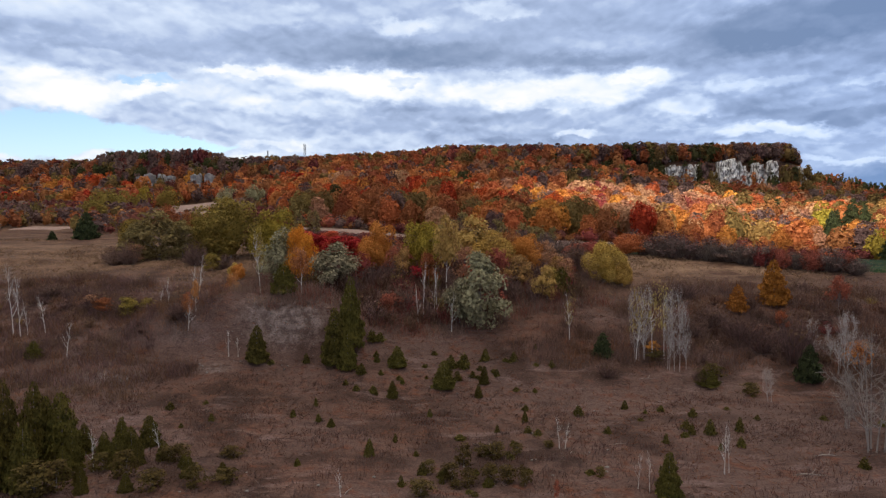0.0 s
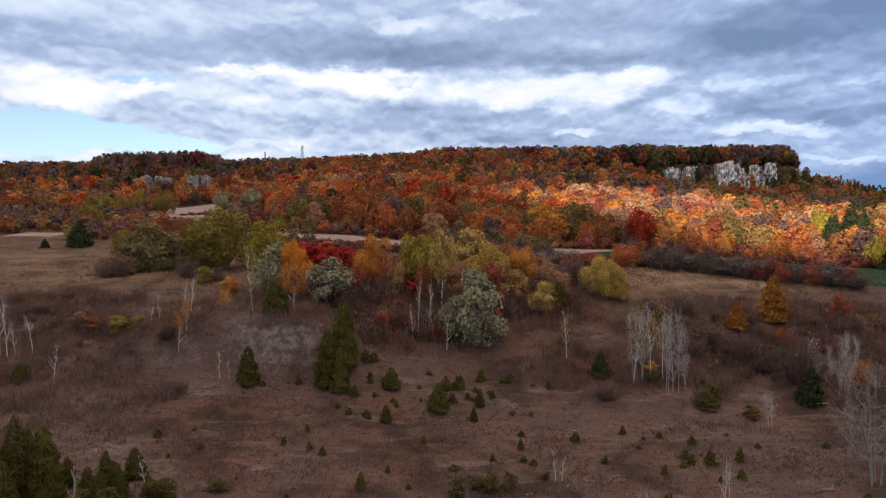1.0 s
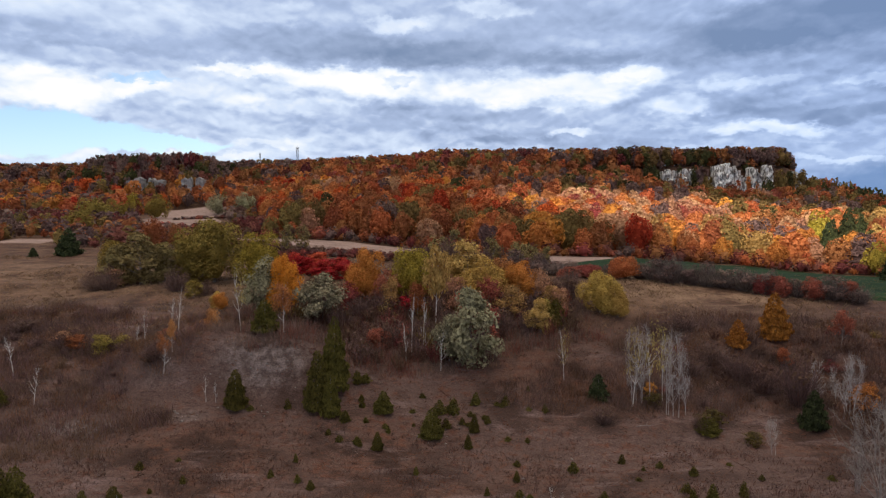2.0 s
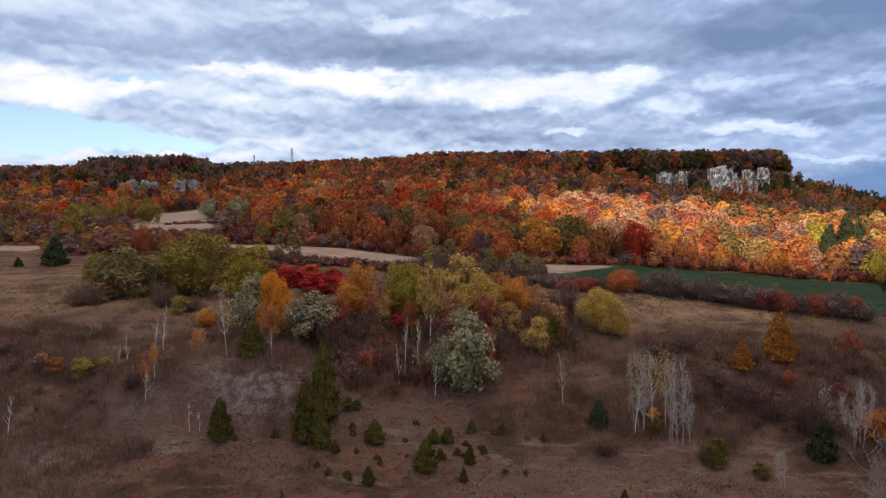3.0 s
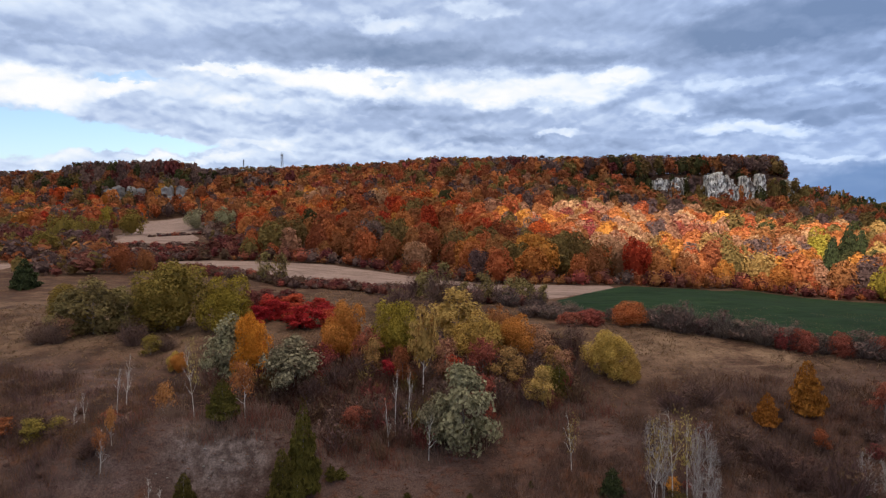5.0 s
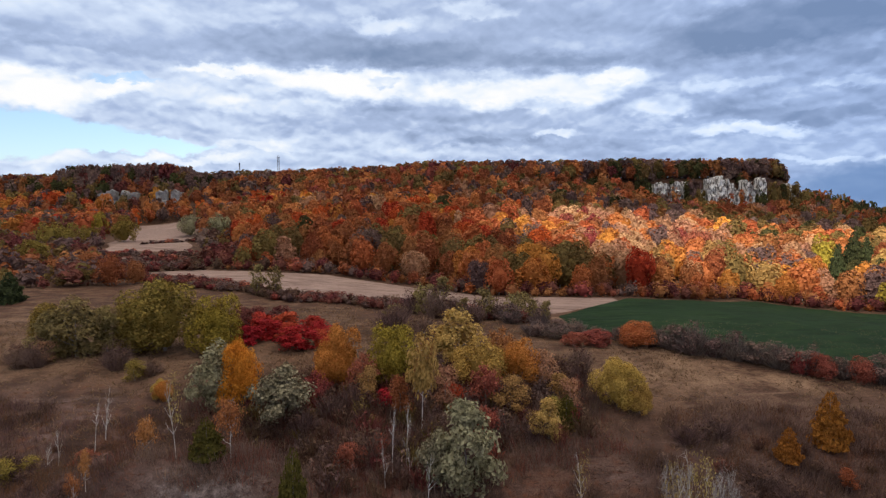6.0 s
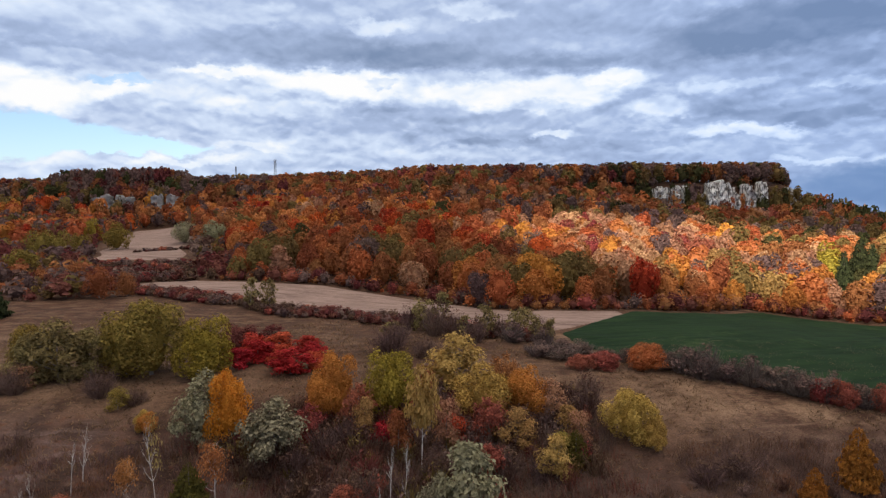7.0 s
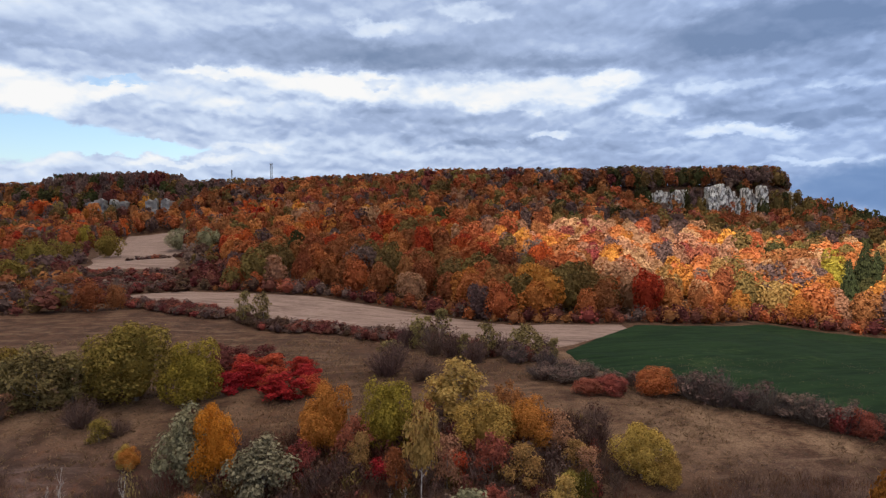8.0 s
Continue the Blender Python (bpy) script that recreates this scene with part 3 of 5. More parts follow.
def core(rings, sides, base=0.1, size=0.23, narrow=1.0):
    """The shaded inside of a crown: a lumpy closed form below the leaf clumps."""
    rows, off = [], rng.uniform(0, 99)
    for k in range(rings + 1):
        f = k / rings
        r = size * narrow * math.sin(math.pi * (0.06 + 0.90 * f)) ** 0.62
        for j in range(sides):
            a = 2 * math.pi * j / sides
            d = 1 + 0.30 * noise.noise((math.cos(a) * 1.6, math.sin(a) * 1.6 + off, f * 3.2))
            rows.append((math.cos(a) * r * d, math.sin(a) * r * d, base + 0.05 + (0.74 - base) * f))
    quads = [(k * sides + j, k * sides + (j + 1) % sides, (k + 1) * sides + (j + 1) % sides, (k + 1) * sides + j) for k in range(rings) for j in range(sides)]
    return np.array(rows), np.array(quads)


def woody(stems=1, limbs=7, radius=0.022, top=0.85, base=0.2, lean=0.06, twigs=40, twig_len=0.2, reach=0.34, twig_width=0.008):
    """Tapered stems with limbs and twigs, one metre high."""
    pieces, thin_a, thin_b = [], [], []
    for s in range(stems):
        foot = rng.normal(size=3) * (0.0 if stems == 1 else 0.05) * (1, 1, 0)
        drift = rng.normal(size=3) * lean * (1, 1, 0) + (foot * 2.2 if stems > 1 else 0)
        t = np.linspace(0, 1, 7)[:, None]
        pts = foot + drift * t ** 1.4 + np.array([0, 0, top * rng.uniform(0.88, 1.0)]) * t + rng.normal(size=(7, 3)) * 0.012 * t * (1, 1, 0)
        rad = radius * (1 - 0.86 * t[:, 0]) * (1.0 if stems == 1 else 0.8)
        rad[0] *= 1.35
        pieces.append(tube(pts, rad, 6))
        for k in range(limbs):
            f = rng.uniform(base, 0.92)
            a = np.array([np.interp(f, t[:, 0], pts[:, c]) for c in range(3)])
            ang = rng.uniform(0, 2 * math.pi)
            out = np.array([math.cos(ang), math.sin(ang), 0]) * reach * rng.uniform(0.45, 1.0) * (1.15 - f)
            rise = np.array([0, 0, rng.uniform(0.10, 0.24) * (1.2 - 0.6 * f)])
            limb = [a, a + out * 0.45 + rise * 0.35, a + out * 0.8 + rise * 0.75, a + out + rise * 1.15]
            pieces.append(tube(limb, radius * np.array([0.5, 0.34, 0.2, 0.08]) * (1.1 - 0.5 * f), 4))
            for _ in range(max(1, twigs // limbs)):
                g = rng.uniform(0.3, 1.0)
                b = np.array([np.interp(g * 3, range(4), [p[c] for p in limb]) for c in range(3)])
                thin_a.append(b)
                thin_b.append(b + unit((out * 1.2 + rng.normal(size=3) * reach * 0.5 + (0, 0, 0.12))[None])[0] * twig_len * rng.uniform(0.4, 1.0))
    if thin_a and twigs:
        pieces.append(blades(np.array(thin_a), np.array(thin_b), np.full(len(thin_a), twig_width)))
    return join(pieces)


def cone_crown(count, spray, full=0.5, tip=0.03, ragged=0.12, base=0.03):
    """Sprays of a conifer: dense cone, one metre high and one wide."""
    h = base + (1 - base) * (1 - np.sqrt(rng.uniform(0, 1, count)) ** 1.15)
    ang = rng.uniform(0, 2 * math.pi, count)
    lobe = 1 + ragged * np.sin(ang * 3 + h * 19) + ragged * 0.8 * np.sin(h * 41 + ang)
    r = (tip + (full - tip) * np.clip(1 - h, 0, 1) ** 0.62 * np.clip(h * 7 + 0.55, 0, 1)) * lobe * rng.uniform(0.70, 1.06, count)
    out = np.stack([np.cos(ang), np.sin(ang), np.zeros(count)], -1)
    pos = out * r[:, None] + np.stack([np.zeros(count), np.zeros(count), h], -1)
    normal = unit(out + (0, 0, 0.45) + rng.normal(size=(count, 3)) * 0.5)
    return leaf_quads(pos, normal, spray * rng.uniform(0.6, 1.3, count) * (0.55 + 0.6 * (1 - h)), 0.55, 0.35)


def fountain(count, width, splay=0.5, low=0.35):
    """Many thin stems rising from one root, one metre high and one wide."""
    ang = rng.uniform(0, 2 * math.pi, count)
    r = splay * np.sqrt(rng.uniform(0, 1, count))
    root = np.stack([np.cos(ang) * r * 0.35, np.sin(ang) * r * 0.35, np.zeros(count)], -1)
    h = rng.uniform(low, 1.0, count) * np.sqrt(np.clip(1.05 - (r / splay) ** 2 * 0.6, 0.1, 1))
    end = np.stack([np.cos(ang) * r, np.sin(ang) * r, h], -1) + rng.normal(size=(count, 3)) * 0.05
    mid = (root + end) / 2 + np.stack([0 * ang, 0 * ang, 0.08 * h], -1) + rng.normal(size=(count, 3)) * 0.03
    side_ang = rng.uniform(0, 2 * math.pi, count)
    twig = mid + np.stack([np.cos(side_ang) * 0.13, np.sin(side_ang) * 0.13, 0.20 + 0 * ang], -1) * rng.uniform(0.5, 1.2, (count, 1))
    return join([blades(root, mid, np.full(count, width)), blades(mid, end, np.full(count, width * 0.75)), blades(mid, twig, np.full(count, width * 0.6))])


def plant(name, label, category, group, parts):
    """A plant as an Empty with mesh parts: rows of part name, (verts, quads), material, label."""
    root = new(name)
    root.empty_display_size = 0.2
    for part_name, (verts, quads), mat, part_label in parts:
        ob = new(part_name, quad_mesh(part_name, verts, quads, mat))
        ob.parent = root
        if part_label:
            ob["label"] = part_label
    return tagged(root, label, category, group)


def stand(template, rows, taken, seed=1, sink=0.05):
    """Sets copies of the templates at rows of x, y, height, width; the first use of a template moves it there itself."""
    r = random.Random(seed)
    for i, (x, y, h, w) in enumerate(rows):
        ob = template[i % len(template)]
        m = Matrix.LocRotScale((x, y, land(x, y) - sink), Euler((r.uniform(-0.03, 0.03), r.uniform(-0.03, 0.03), r.uniform(0, 6.28))), (w, w, h))
        if ob.name in taken:
            made = copy_thing(ob, Matrix())
            made.matrix_basis = m
        else:
            taken.add(ob.name)
            ob.matrix_basis = m


TAKEN = set()


def leafy(name, label, mat, group, count=900, leaf=0.058, base=0.2, kinds=2, trunk=GREY_BARK, category="tree", dome=False, **more):
    made = []
    if dome:
        return [plant(name, label, category, group, [
            ("trunk", woody(1, 5, 0.016, 0.7, 0.25, 0.03, 0, 0.15, 0.3), trunk, ""),
            ("crown", join([core(7, 9, base, 0.26), billow_crown(count, leaf, base, int(rng.integers(11, 18)))]), mat, "")]) for _ in range(kinds)]
    for _ in range(kinds):
        made.append(plant(name, label, category, group, [
            ("trunk", woody(1, 7, 0.018, 0.75, 0.25, 0.03, 20, 0.15, 0.34), trunk, ""),
            ("crown", join([core(7, 9, base, 0.19), billow_crown(int(count * 1.7), leaf * 0.68, base, int(rng.integers(22, 34)), knob=(0.06, 0.17), low=1.75, ragged=0.018)]) if not more.get("sparse") else blob_crown(count, leaf, base, **({"lumps": 24, "knob": (0.08, 0.17)} | more)), mat, "")]))
    return made


def evergreen(name, label, mat, group, count=700, spray=0.085, kinds=2, **more):
    return [plant(name, label, "tree", group, [
        ("trunk", tube([(0, 0, -0.02), (0, 0, 0.3), (0, 0, 0.9)], [0.035, 0.025, 0.006], 6), GREY_BARK, ""),
        ("crown", cone_crown(count, spray, **more), mat, "")]) for _ in range(kinds)]


def bare_birch(kinds=3, stems=1, **more):
    return [plant("birch_tree", "slender leafless birch with pale bark in the meadow", "tree", "bare birches", [
        ("trunk", woody(stems, **more), BIRCH_BARK, "")]) for _ in range(kinds)]


def leafy_birch(label, mat, group, kinds=2, stems=1, count=260, leaf=0.05, base=0.4):
    return [plant("birch_tree", label, "tree", group, [
        ("trunk", woody(stems, 12, 0.0155, 0.95, 0.25, 0.14, 70, 0.16, 0.42, 0.0045), BIRCH_BARK, ""),
        ("crown", blob_crown(count, leaf, base, narrow=0.85, sparse=0.3), mat, "sparse autumn leaves")]) for _ in range(kinds)]


def twiggy(name, label, mat, group, count=130, width=0.018, leaf=0, leaf_mat=None, kinds=2, splay=0.5):
    made = []
    for _ in range(kinds):
        parts = [("twig_clump", fountain(count, width, splay), mat, "")]
        if leaf:
            parts.append(("foliage", blob_crown(leaf, 0.04, 0.1, 9, sparse=0.3), leaf_mat, ""))
        made.append(plant(name, label, "shrub", group, parts))
    return made


# ---- cliffs ----
def rock_buttress(seed, w, d, h, rock):
    """A jointed block of cliff: a box cut fine and pushed about by noise, with stepped ledges."""
    bm = bmesh.new()
    nx, nz = max(3, int(w / 0.9)), max(5, int(h / 1.0))
    front = [[None] * (nx + 1) for _ in range(nz + 1)]
    back = [[None] * (nx + 1) for _ in range(nz + 1)]
    for k in range(nz + 1):
        for i in range(nx + 1):
            x, z = (i / nx - 0.5) * w, k / nz * h
            cell = noise.cell((x * 0.35 + seed * 7.3, 0.5, z * 0.16 + seed))
            push = cell * 1.5 + noise.noise((x * 0.5, seed * 3.1, z * 0.35)) * 1.2 + noise.noise((x * 1.4, seed, z * 1.2)) * 0.45
            drop = noise.noise((x * 0.6, seed * 1.7, 2.2)) * h * 0.26 + abs(i / nx - 0.5) ** 2 * h * 0.5 if k == nz else 0
            side = noise.noise((z * 0.5, seed * 2.3, i)) * 0.4
            front[k][i] = bm.verts.new((x + side, -d * 0.5 - push + z * 0.06, z - drop))
            back[k][i] = bm.verts.new((x + side, d * 0.5, z - drop))
    for k in range(nz):
        for i in range(nx):
            bm.faces.new((front[k][i], front[k][i + 1], front[k + 1][i + 1], front[k + 1][i]))
            bm.faces.new((back[k][i + 1], back[k][i], back[k + 1][i], back[k + 1][i + 1]))
        bm.faces.new((back[k][0], front[k][0], front[k + 1][0], back[k + 1][0]))
        bm.faces.new((front[k][nx], back[k][nx], back[k + 1][nx], front[k + 1][nx]))
    for i in range(nx):
        bm.faces.new((front[nz][i], front[nz][i + 1], back[nz][i + 1], back[nz][i]))
        bm.faces.new((front[0][i + 1], front[0][i], back[0][i], back[0][i + 1]))
    me = bpy.data.meshes.new("buttress")
    bm.normal_update()
    bm.to_mesh(me)
    bm.free()
    me.materials.append(rock)
    return me


def make_cliff(label, rows, rock=LIMESTONE):
    """Rows of x, y, foot, width, height."""
    root = tagged(new("cliff"), label, "cliff", kind="structure")
    root.location = (rows[0][0], rows[0][1], rows[0][2])
    for i, (x, y, z, w, h) in enumerate(rows):
        ob = new("buttress", rock_buttress(i + 1.3 + x * 0.01, w, 7, h, rock))
        ob.parent = root
        ob.location = (x - rows[0][0], y - rows[0][1], z - rows[0][2])
        ob.rotation_euler = (0, 0, radians(math.sin(i * 2.1) * 14))


make_cliff("pale weathered limestone cliff with vertical joints below trees", [
    (139, 391, 23, 5, 15), (144.5, 390, 23, 6, 18.5), (151, 391.5, 23, 6, 16.5), (156.5, 390, 23, 4, 19), (161, 391, 23, 4, 18.5), (171, 391, 22, 5, 14),
    (177.5, 389, 22, 6, 22.5), (183, 388.5, 21, 6, 23), (189, 389.5, 22, 6, 20), (194, 391, 22, 4, 16), (199.5, 389.5, 22, 4, 21), (204.5, 391, 22, 4, 17), (209.5, 390, 22, 5, 21.5), (227, 394, 21, 5, 19), (232, 397, 21, 5, 19), (236, 400, 21, 4, 20)])
make_cliff("small grey limestone outcrops among the trees", [
    (-220, 447, 30, 5, 8.5), (-213, 446, 30, 6, 10), (-205, 447, 31, 4, 8), (-198, 447, 31, 4, 7.5), (-179, 445, 30, 7, 9.5), (-169, 446, 31, 6, 8.5)], GREY_ROCK)

# ---- masts on the ridge ----
def strut(a, b, r):
    return tube([a, b], [r, r], 4)


def lattice_mast(x, y, top, wide, label):
    z0 = land(x, y)
    h = top - z0
    root = tagged(new("lattice_mast"), label, "mast")
    root.location = (x, y, z0)
    levels = 9
    corner = [(-1, -1), (1, -1), (1, 1), (-1, 1)]

    def at(c, f):
        s = wide * (1 - 0.62 * f) / 2
        return np.array([c[0] * s, c[1] * s, h * 0.93 * f])

    for c in corner:
        ob = new("leg", quad_mesh("leg", *strut(at(c, 0), at(c, 1), 0.10), STEEL))
        ob.parent = root
    for k in range(levels):
        f, g = k / levels, (k + 1) / levels
        pieces = []
        for i in range(4):
            a, b = corner[i], corner[(i + 1) % 4]
            pieces += [strut(at(a, f), at(b, g), 0.05), strut(at(b, f), at(a, g), 0.05), strut(at(a, g), at(b, g), 0.05)]
        ob = new("brace", quad_mesh("brace", *join(pieces), STEEL))
        ob.parent = root
    ob = new("aerial", quad_mesh("aerial", *join([strut((0, 0, h * 0.9), (0, 0, h), 0.14)] + [strut((sx * wide * 0.3, 0, h * f), (sx * wide * 0.3, 0, h * f + 1.8), 0.28) for sx in (-1, 1) for f in (0.80, 0.90)]), STEEL))
    ob.parent = root


lattice_mast(-121, 538, 72.5, 2.8, "grey steel lattice mast above the wooded ridge")
lattice_mast(-154, 540, 66.5, 1.2, "thin steel mast above the wooded ridge")


# ---- unseen shading cloud added behind the viewer; its gap lets sun onto the wood ----
def make_shade_cloud():
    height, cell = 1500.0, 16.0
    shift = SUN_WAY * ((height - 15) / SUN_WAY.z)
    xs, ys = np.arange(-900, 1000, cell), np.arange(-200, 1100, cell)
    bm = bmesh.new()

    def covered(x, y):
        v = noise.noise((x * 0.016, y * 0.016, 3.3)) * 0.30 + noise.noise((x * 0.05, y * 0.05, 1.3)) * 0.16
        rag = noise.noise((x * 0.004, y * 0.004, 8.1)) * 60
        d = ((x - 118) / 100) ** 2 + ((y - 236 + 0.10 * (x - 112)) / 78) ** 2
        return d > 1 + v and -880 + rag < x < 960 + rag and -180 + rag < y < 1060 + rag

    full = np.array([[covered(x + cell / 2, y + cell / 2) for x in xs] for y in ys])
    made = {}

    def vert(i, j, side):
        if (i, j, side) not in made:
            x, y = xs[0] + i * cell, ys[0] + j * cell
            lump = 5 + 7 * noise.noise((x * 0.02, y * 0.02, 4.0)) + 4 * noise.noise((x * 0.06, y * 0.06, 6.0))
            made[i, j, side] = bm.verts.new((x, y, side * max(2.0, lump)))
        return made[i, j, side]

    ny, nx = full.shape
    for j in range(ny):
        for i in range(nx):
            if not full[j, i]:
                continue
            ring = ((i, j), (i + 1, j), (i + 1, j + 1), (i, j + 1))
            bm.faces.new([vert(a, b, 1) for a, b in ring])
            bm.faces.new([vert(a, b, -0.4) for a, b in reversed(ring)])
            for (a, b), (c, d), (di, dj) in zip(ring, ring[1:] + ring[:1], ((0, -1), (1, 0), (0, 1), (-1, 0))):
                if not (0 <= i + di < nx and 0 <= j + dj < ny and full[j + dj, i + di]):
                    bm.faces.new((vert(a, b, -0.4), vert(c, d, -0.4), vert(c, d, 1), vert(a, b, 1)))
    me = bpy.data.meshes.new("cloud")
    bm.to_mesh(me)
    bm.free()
    me.materials.append(SHADE_CLOUD)
    ob = tagged(new("cloud", me), "unseen grey cloud sheet added to shade the land around a ragged sunny gap", "cloud", kind="structure")
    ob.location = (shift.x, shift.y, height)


make_shade_cloud()


# ---- woods ----
def far_tree(count, leaf, base, narrow=1.0):
    rings, sides = (5, 7) if count > 200 else (3, 6)
    return join([core(rings, sides, base, 0.26), billow_crown(count, leaf, base, int(rng.integers(7, 13)), narrow)])


WOOD_MATS = [ORANGE, RUST, GOLD, OLIVE, TAN, RED, MAUVE, YELGREEN, DARKGREEN, STRAW, MAROON, BRUSH, DULL_RED]
O, R, G, L, T, D, M, Y, K, W, N, B, P = range(13)


def tint(x, y):
    """Which colour a tree of the wood has: patches of like trees, with strays."""
    v = noise.noise((x * 0.018, y * 0.018, 2.2)) + 0.55 * noise.noise((x * 0.06, y * 0.06, 7.7))
    c = rng.uniform()
    if y > scarp(x) - 4:                                   # top of the scarp
        pick = [(M, .36), (R, .26), (L, .18), (N, .10), (K, .10)] if x > 110 else [(R, .42), (M, .22), (L, .20), (N, .08), (O, .08)] if x > -140 else [(M, .42), (R, .20), (N, .13), (L, .13), (K, .12)]
    elif x > 235:
        pick = [(K, .34), (L, .28), (R, .14), (M, .14), (T, .06), (O, .04)]
    elif y > 335 and x > -60:
        pick = [(R, .36), (O, .18), (L, .20), (M, .14), (P, .06), (T, .06)]
    elif x > 60 and y > 290:
        pick = [(L, .30), (M, .24), (R, .18), (K, .10), (O, .10), (T, .08)]
    elif x > 132:
        pick = [(L, .26), (R, .26), (O, .16), (T, .08), (W, .07), (Y, .05), (K, .12)]
    elif x > 62 and y < curve(WOOD_EDGE, x) + 34:
        pick = [(O, .31), (T, .18), (R, .18), (G, .11), (L, .10), (W, .06), (Y, .03), (M, .03)]
    elif x > 55:
        pick = [(T, .34), (O, .30), (P, .10), (G, .10), (R, .07), (M, .05), (L, .04)]
    elif x < -75:
        pick = [(R, .28), (M, .20), (O, .22), (D, .10), (L, .10), (N, .05), (G, .05)]
    elif v > 0.30:
        pick = [(R, .30), (O, .30), (D, .09), (T, .04), (L, .12), (M, .11), (K, .04)]
    elif v > -0.1:
        pick = [(O, .36), (R, .24), (G, .10), (D, .08), (L, .12), (T, .04), (M, .06)]
    else:
        pick = [(L, .15), (T, .06), (G, .15), (R, .27), (O, .27), (M, .06), (D, .04)]
    for k, p in pick:
        c -= p
        if c < 0:
            return k
    return pick[0][0]


SCARP = ((-430, 462), (-170, 452), (-45, 428), (0, 405), (40, 395), (110, 392), (225, 398), (250, 420), (275, 520), (310, 900))


def scarp(x):
    return curve(SCARP, x)


def scatter(x0, x1, y0, y1, step, keep):
    """Places about a step apart, jittered."""
    out = []
    for j in range(int((y1 - y0) / step)):
        for i in range(int((x1 - x0) / step)):
            x = x0 + (i + 0.5 * (j % 2) + rng.uniform(-0.38, 0.38)) * step
            y = y0 + (j + rng.uniform(-0.38, 0.38)) * step
            if keep(x, y):
                out.append((x, y))
    return out


def clearing(x, y):
    return 230 < y < 407 and clearing_left(y) - 2 < x < clearing_right(y) + 2 or -128 < x < -105 and y < 193


def seen_side(x, y):
    return -0.80 * (y + 40) < x < 0.86 * (y + 30)


WOOD_SIDE = ((195, -52), (216, -58), (266, -75), (343, -104), (430, -150))


def in_slope_wood(x, y):
    return y > curve(WOOD_EDGE, x) + 3 and y < scarp(x) - 5 and x > curve(WOOD_SIDE, y) and not clearing(x, y) and seen_side(x, y)


slope = scatter(-180, 345, 155, 420, 7.5, in_slope_wood)
slope.sort(key=lambda p: p[1] - curve(WOOD_EDGE, p[0]))
SINGLE = ((36.5, 176), (56.5, 172), (2, 243), (127, 199), (150, 224), (143, 221), (156, 227))
slope = [p for p in slope if all(math.hypot(p[0] - a, p[1] - b) > 5.5 and not (b - 18 < p[1] < b and abs(p[0] / p[1] - a / b) < 0.024) for a, b in SINGLE)]
edge_trees, inner = slope[:300], slope[300:]

EDGE_KINDS = {}
for key, mat, name, label in (
        (O, ORANGE, "maple_tree", "broad orange maple at the edge of the wood"), (R, RUST, "oak_tree", "rust-brown oak at the edge of the wood"),
        (G, GOLD, "maple_tree", "golden maple at the edge of the wood"), (L, OLIVE, "oak_tree", "olive-green oak still in leaf in the wood"),
        (T, TAN, "beech_tree", "tan-leaved beech at the edge of the wood"), (D, RED, "maple_tree", "bright red maple in the wood"),
        (M, MAUVE, "ash_tree", "nearly leafless grey-brown ash in the wood"), (Y, YELGREEN, "maple_tree", "yellow-green maple in the wood"),
        (K, DARKGREEN, "cedar_tree", "dark green tree in the wood"), (W, STRAW, "poplar_tree", "pale yellow poplar at the edge of the wood"), (N, MAROON, "oak_tree", "maroon oak in the wood"), (P, DULL_RED, "maple_tree", "dull pinkish red maple in the wood")):
    EDGE_KINDS[key] = leafy(name, label, mat, "trees along the wood's edge", 1300, 0.042, 0.04, 4, dome=True)

by_kind = {}
for x, y in edge_trees:
    front = y - curve(WOOD_EDGE, x) < 9
    h = rng.uniform(5.0, 9.5) if front else rng.uniform(8.0, 12.5)
    by_kind.setdefault(tint(x, y), []).append((x, y, h, min(10.5, max(5.5, h * rng.uniform(0.78, 1.08)))))
by_kind.setdefault(L, []).append((36.5, 176, 12.5, 10.5))
by_kind.setdefault(D, []).append((56.5, 172, 12.0, 8.0))
by_kind.setdefault(D, []).append((2, 243, 13, 9.0))
by_kind.setdefault(O, []).append((210, 334, 13, 14))
for key in sorted(by_kind):
    stand(EDGE_KINDS[key], by_kind[key], TAKEN, key)
for key, obs in EDGE_KINDS.items():
    for ob in obs:
        if ob.name not in TAKEN:
            for c in list(ob.children):
                bpy.data.objects.remove(c)
            bpy.data.objects.remove(ob)


def woods(name, label, places, shapes, height, width, hue=tint):
    """A far wood in one mesh, a material slot for each kind of tree."""
    verts, quads, slots, tints, start = [], [], [], [], 0
    for x, y in places:
        v, q = shapes[rng.integers(len(shapes))]
        h = rng.uniform(*height)
        w = h * rng.uniform(*width)
        a = rng.uniform(0, 6.28)
        turn = np.array([[math.cos(a) * w, math.sin(a) * w, 0], [-math.sin(a) * w, math.cos(a) * w, 0], [0, 0, h]])
        verts.append(v @ turn + (x, y, land(x, y)))
        quads.append(q + start)
        slots.append(np.full(len(q), hue(x, y)))
        tints.append(np.full(len(v), rng.uniform(), np.float32))
        start += len(v)
    me = quad_mesh(name, np.concatenate(verts), np.concatenate(quads), WOOD_MATS, np.concatenate(slots))
    me.attributes.new("tint", "FLOAT", "POINT").data.foreach_set("value", np.concatenate(tints))
    return tagged(new(name, me), label, "wood", kind="stuff")


def with_trunk(crown, r=0.016):
    return join([crown, tube([(0, 0, -0.03), (0.01, 0, 0.3), (0, 0.01, 0.7)], [r * 1.3, r, r * 0.4], 4)])


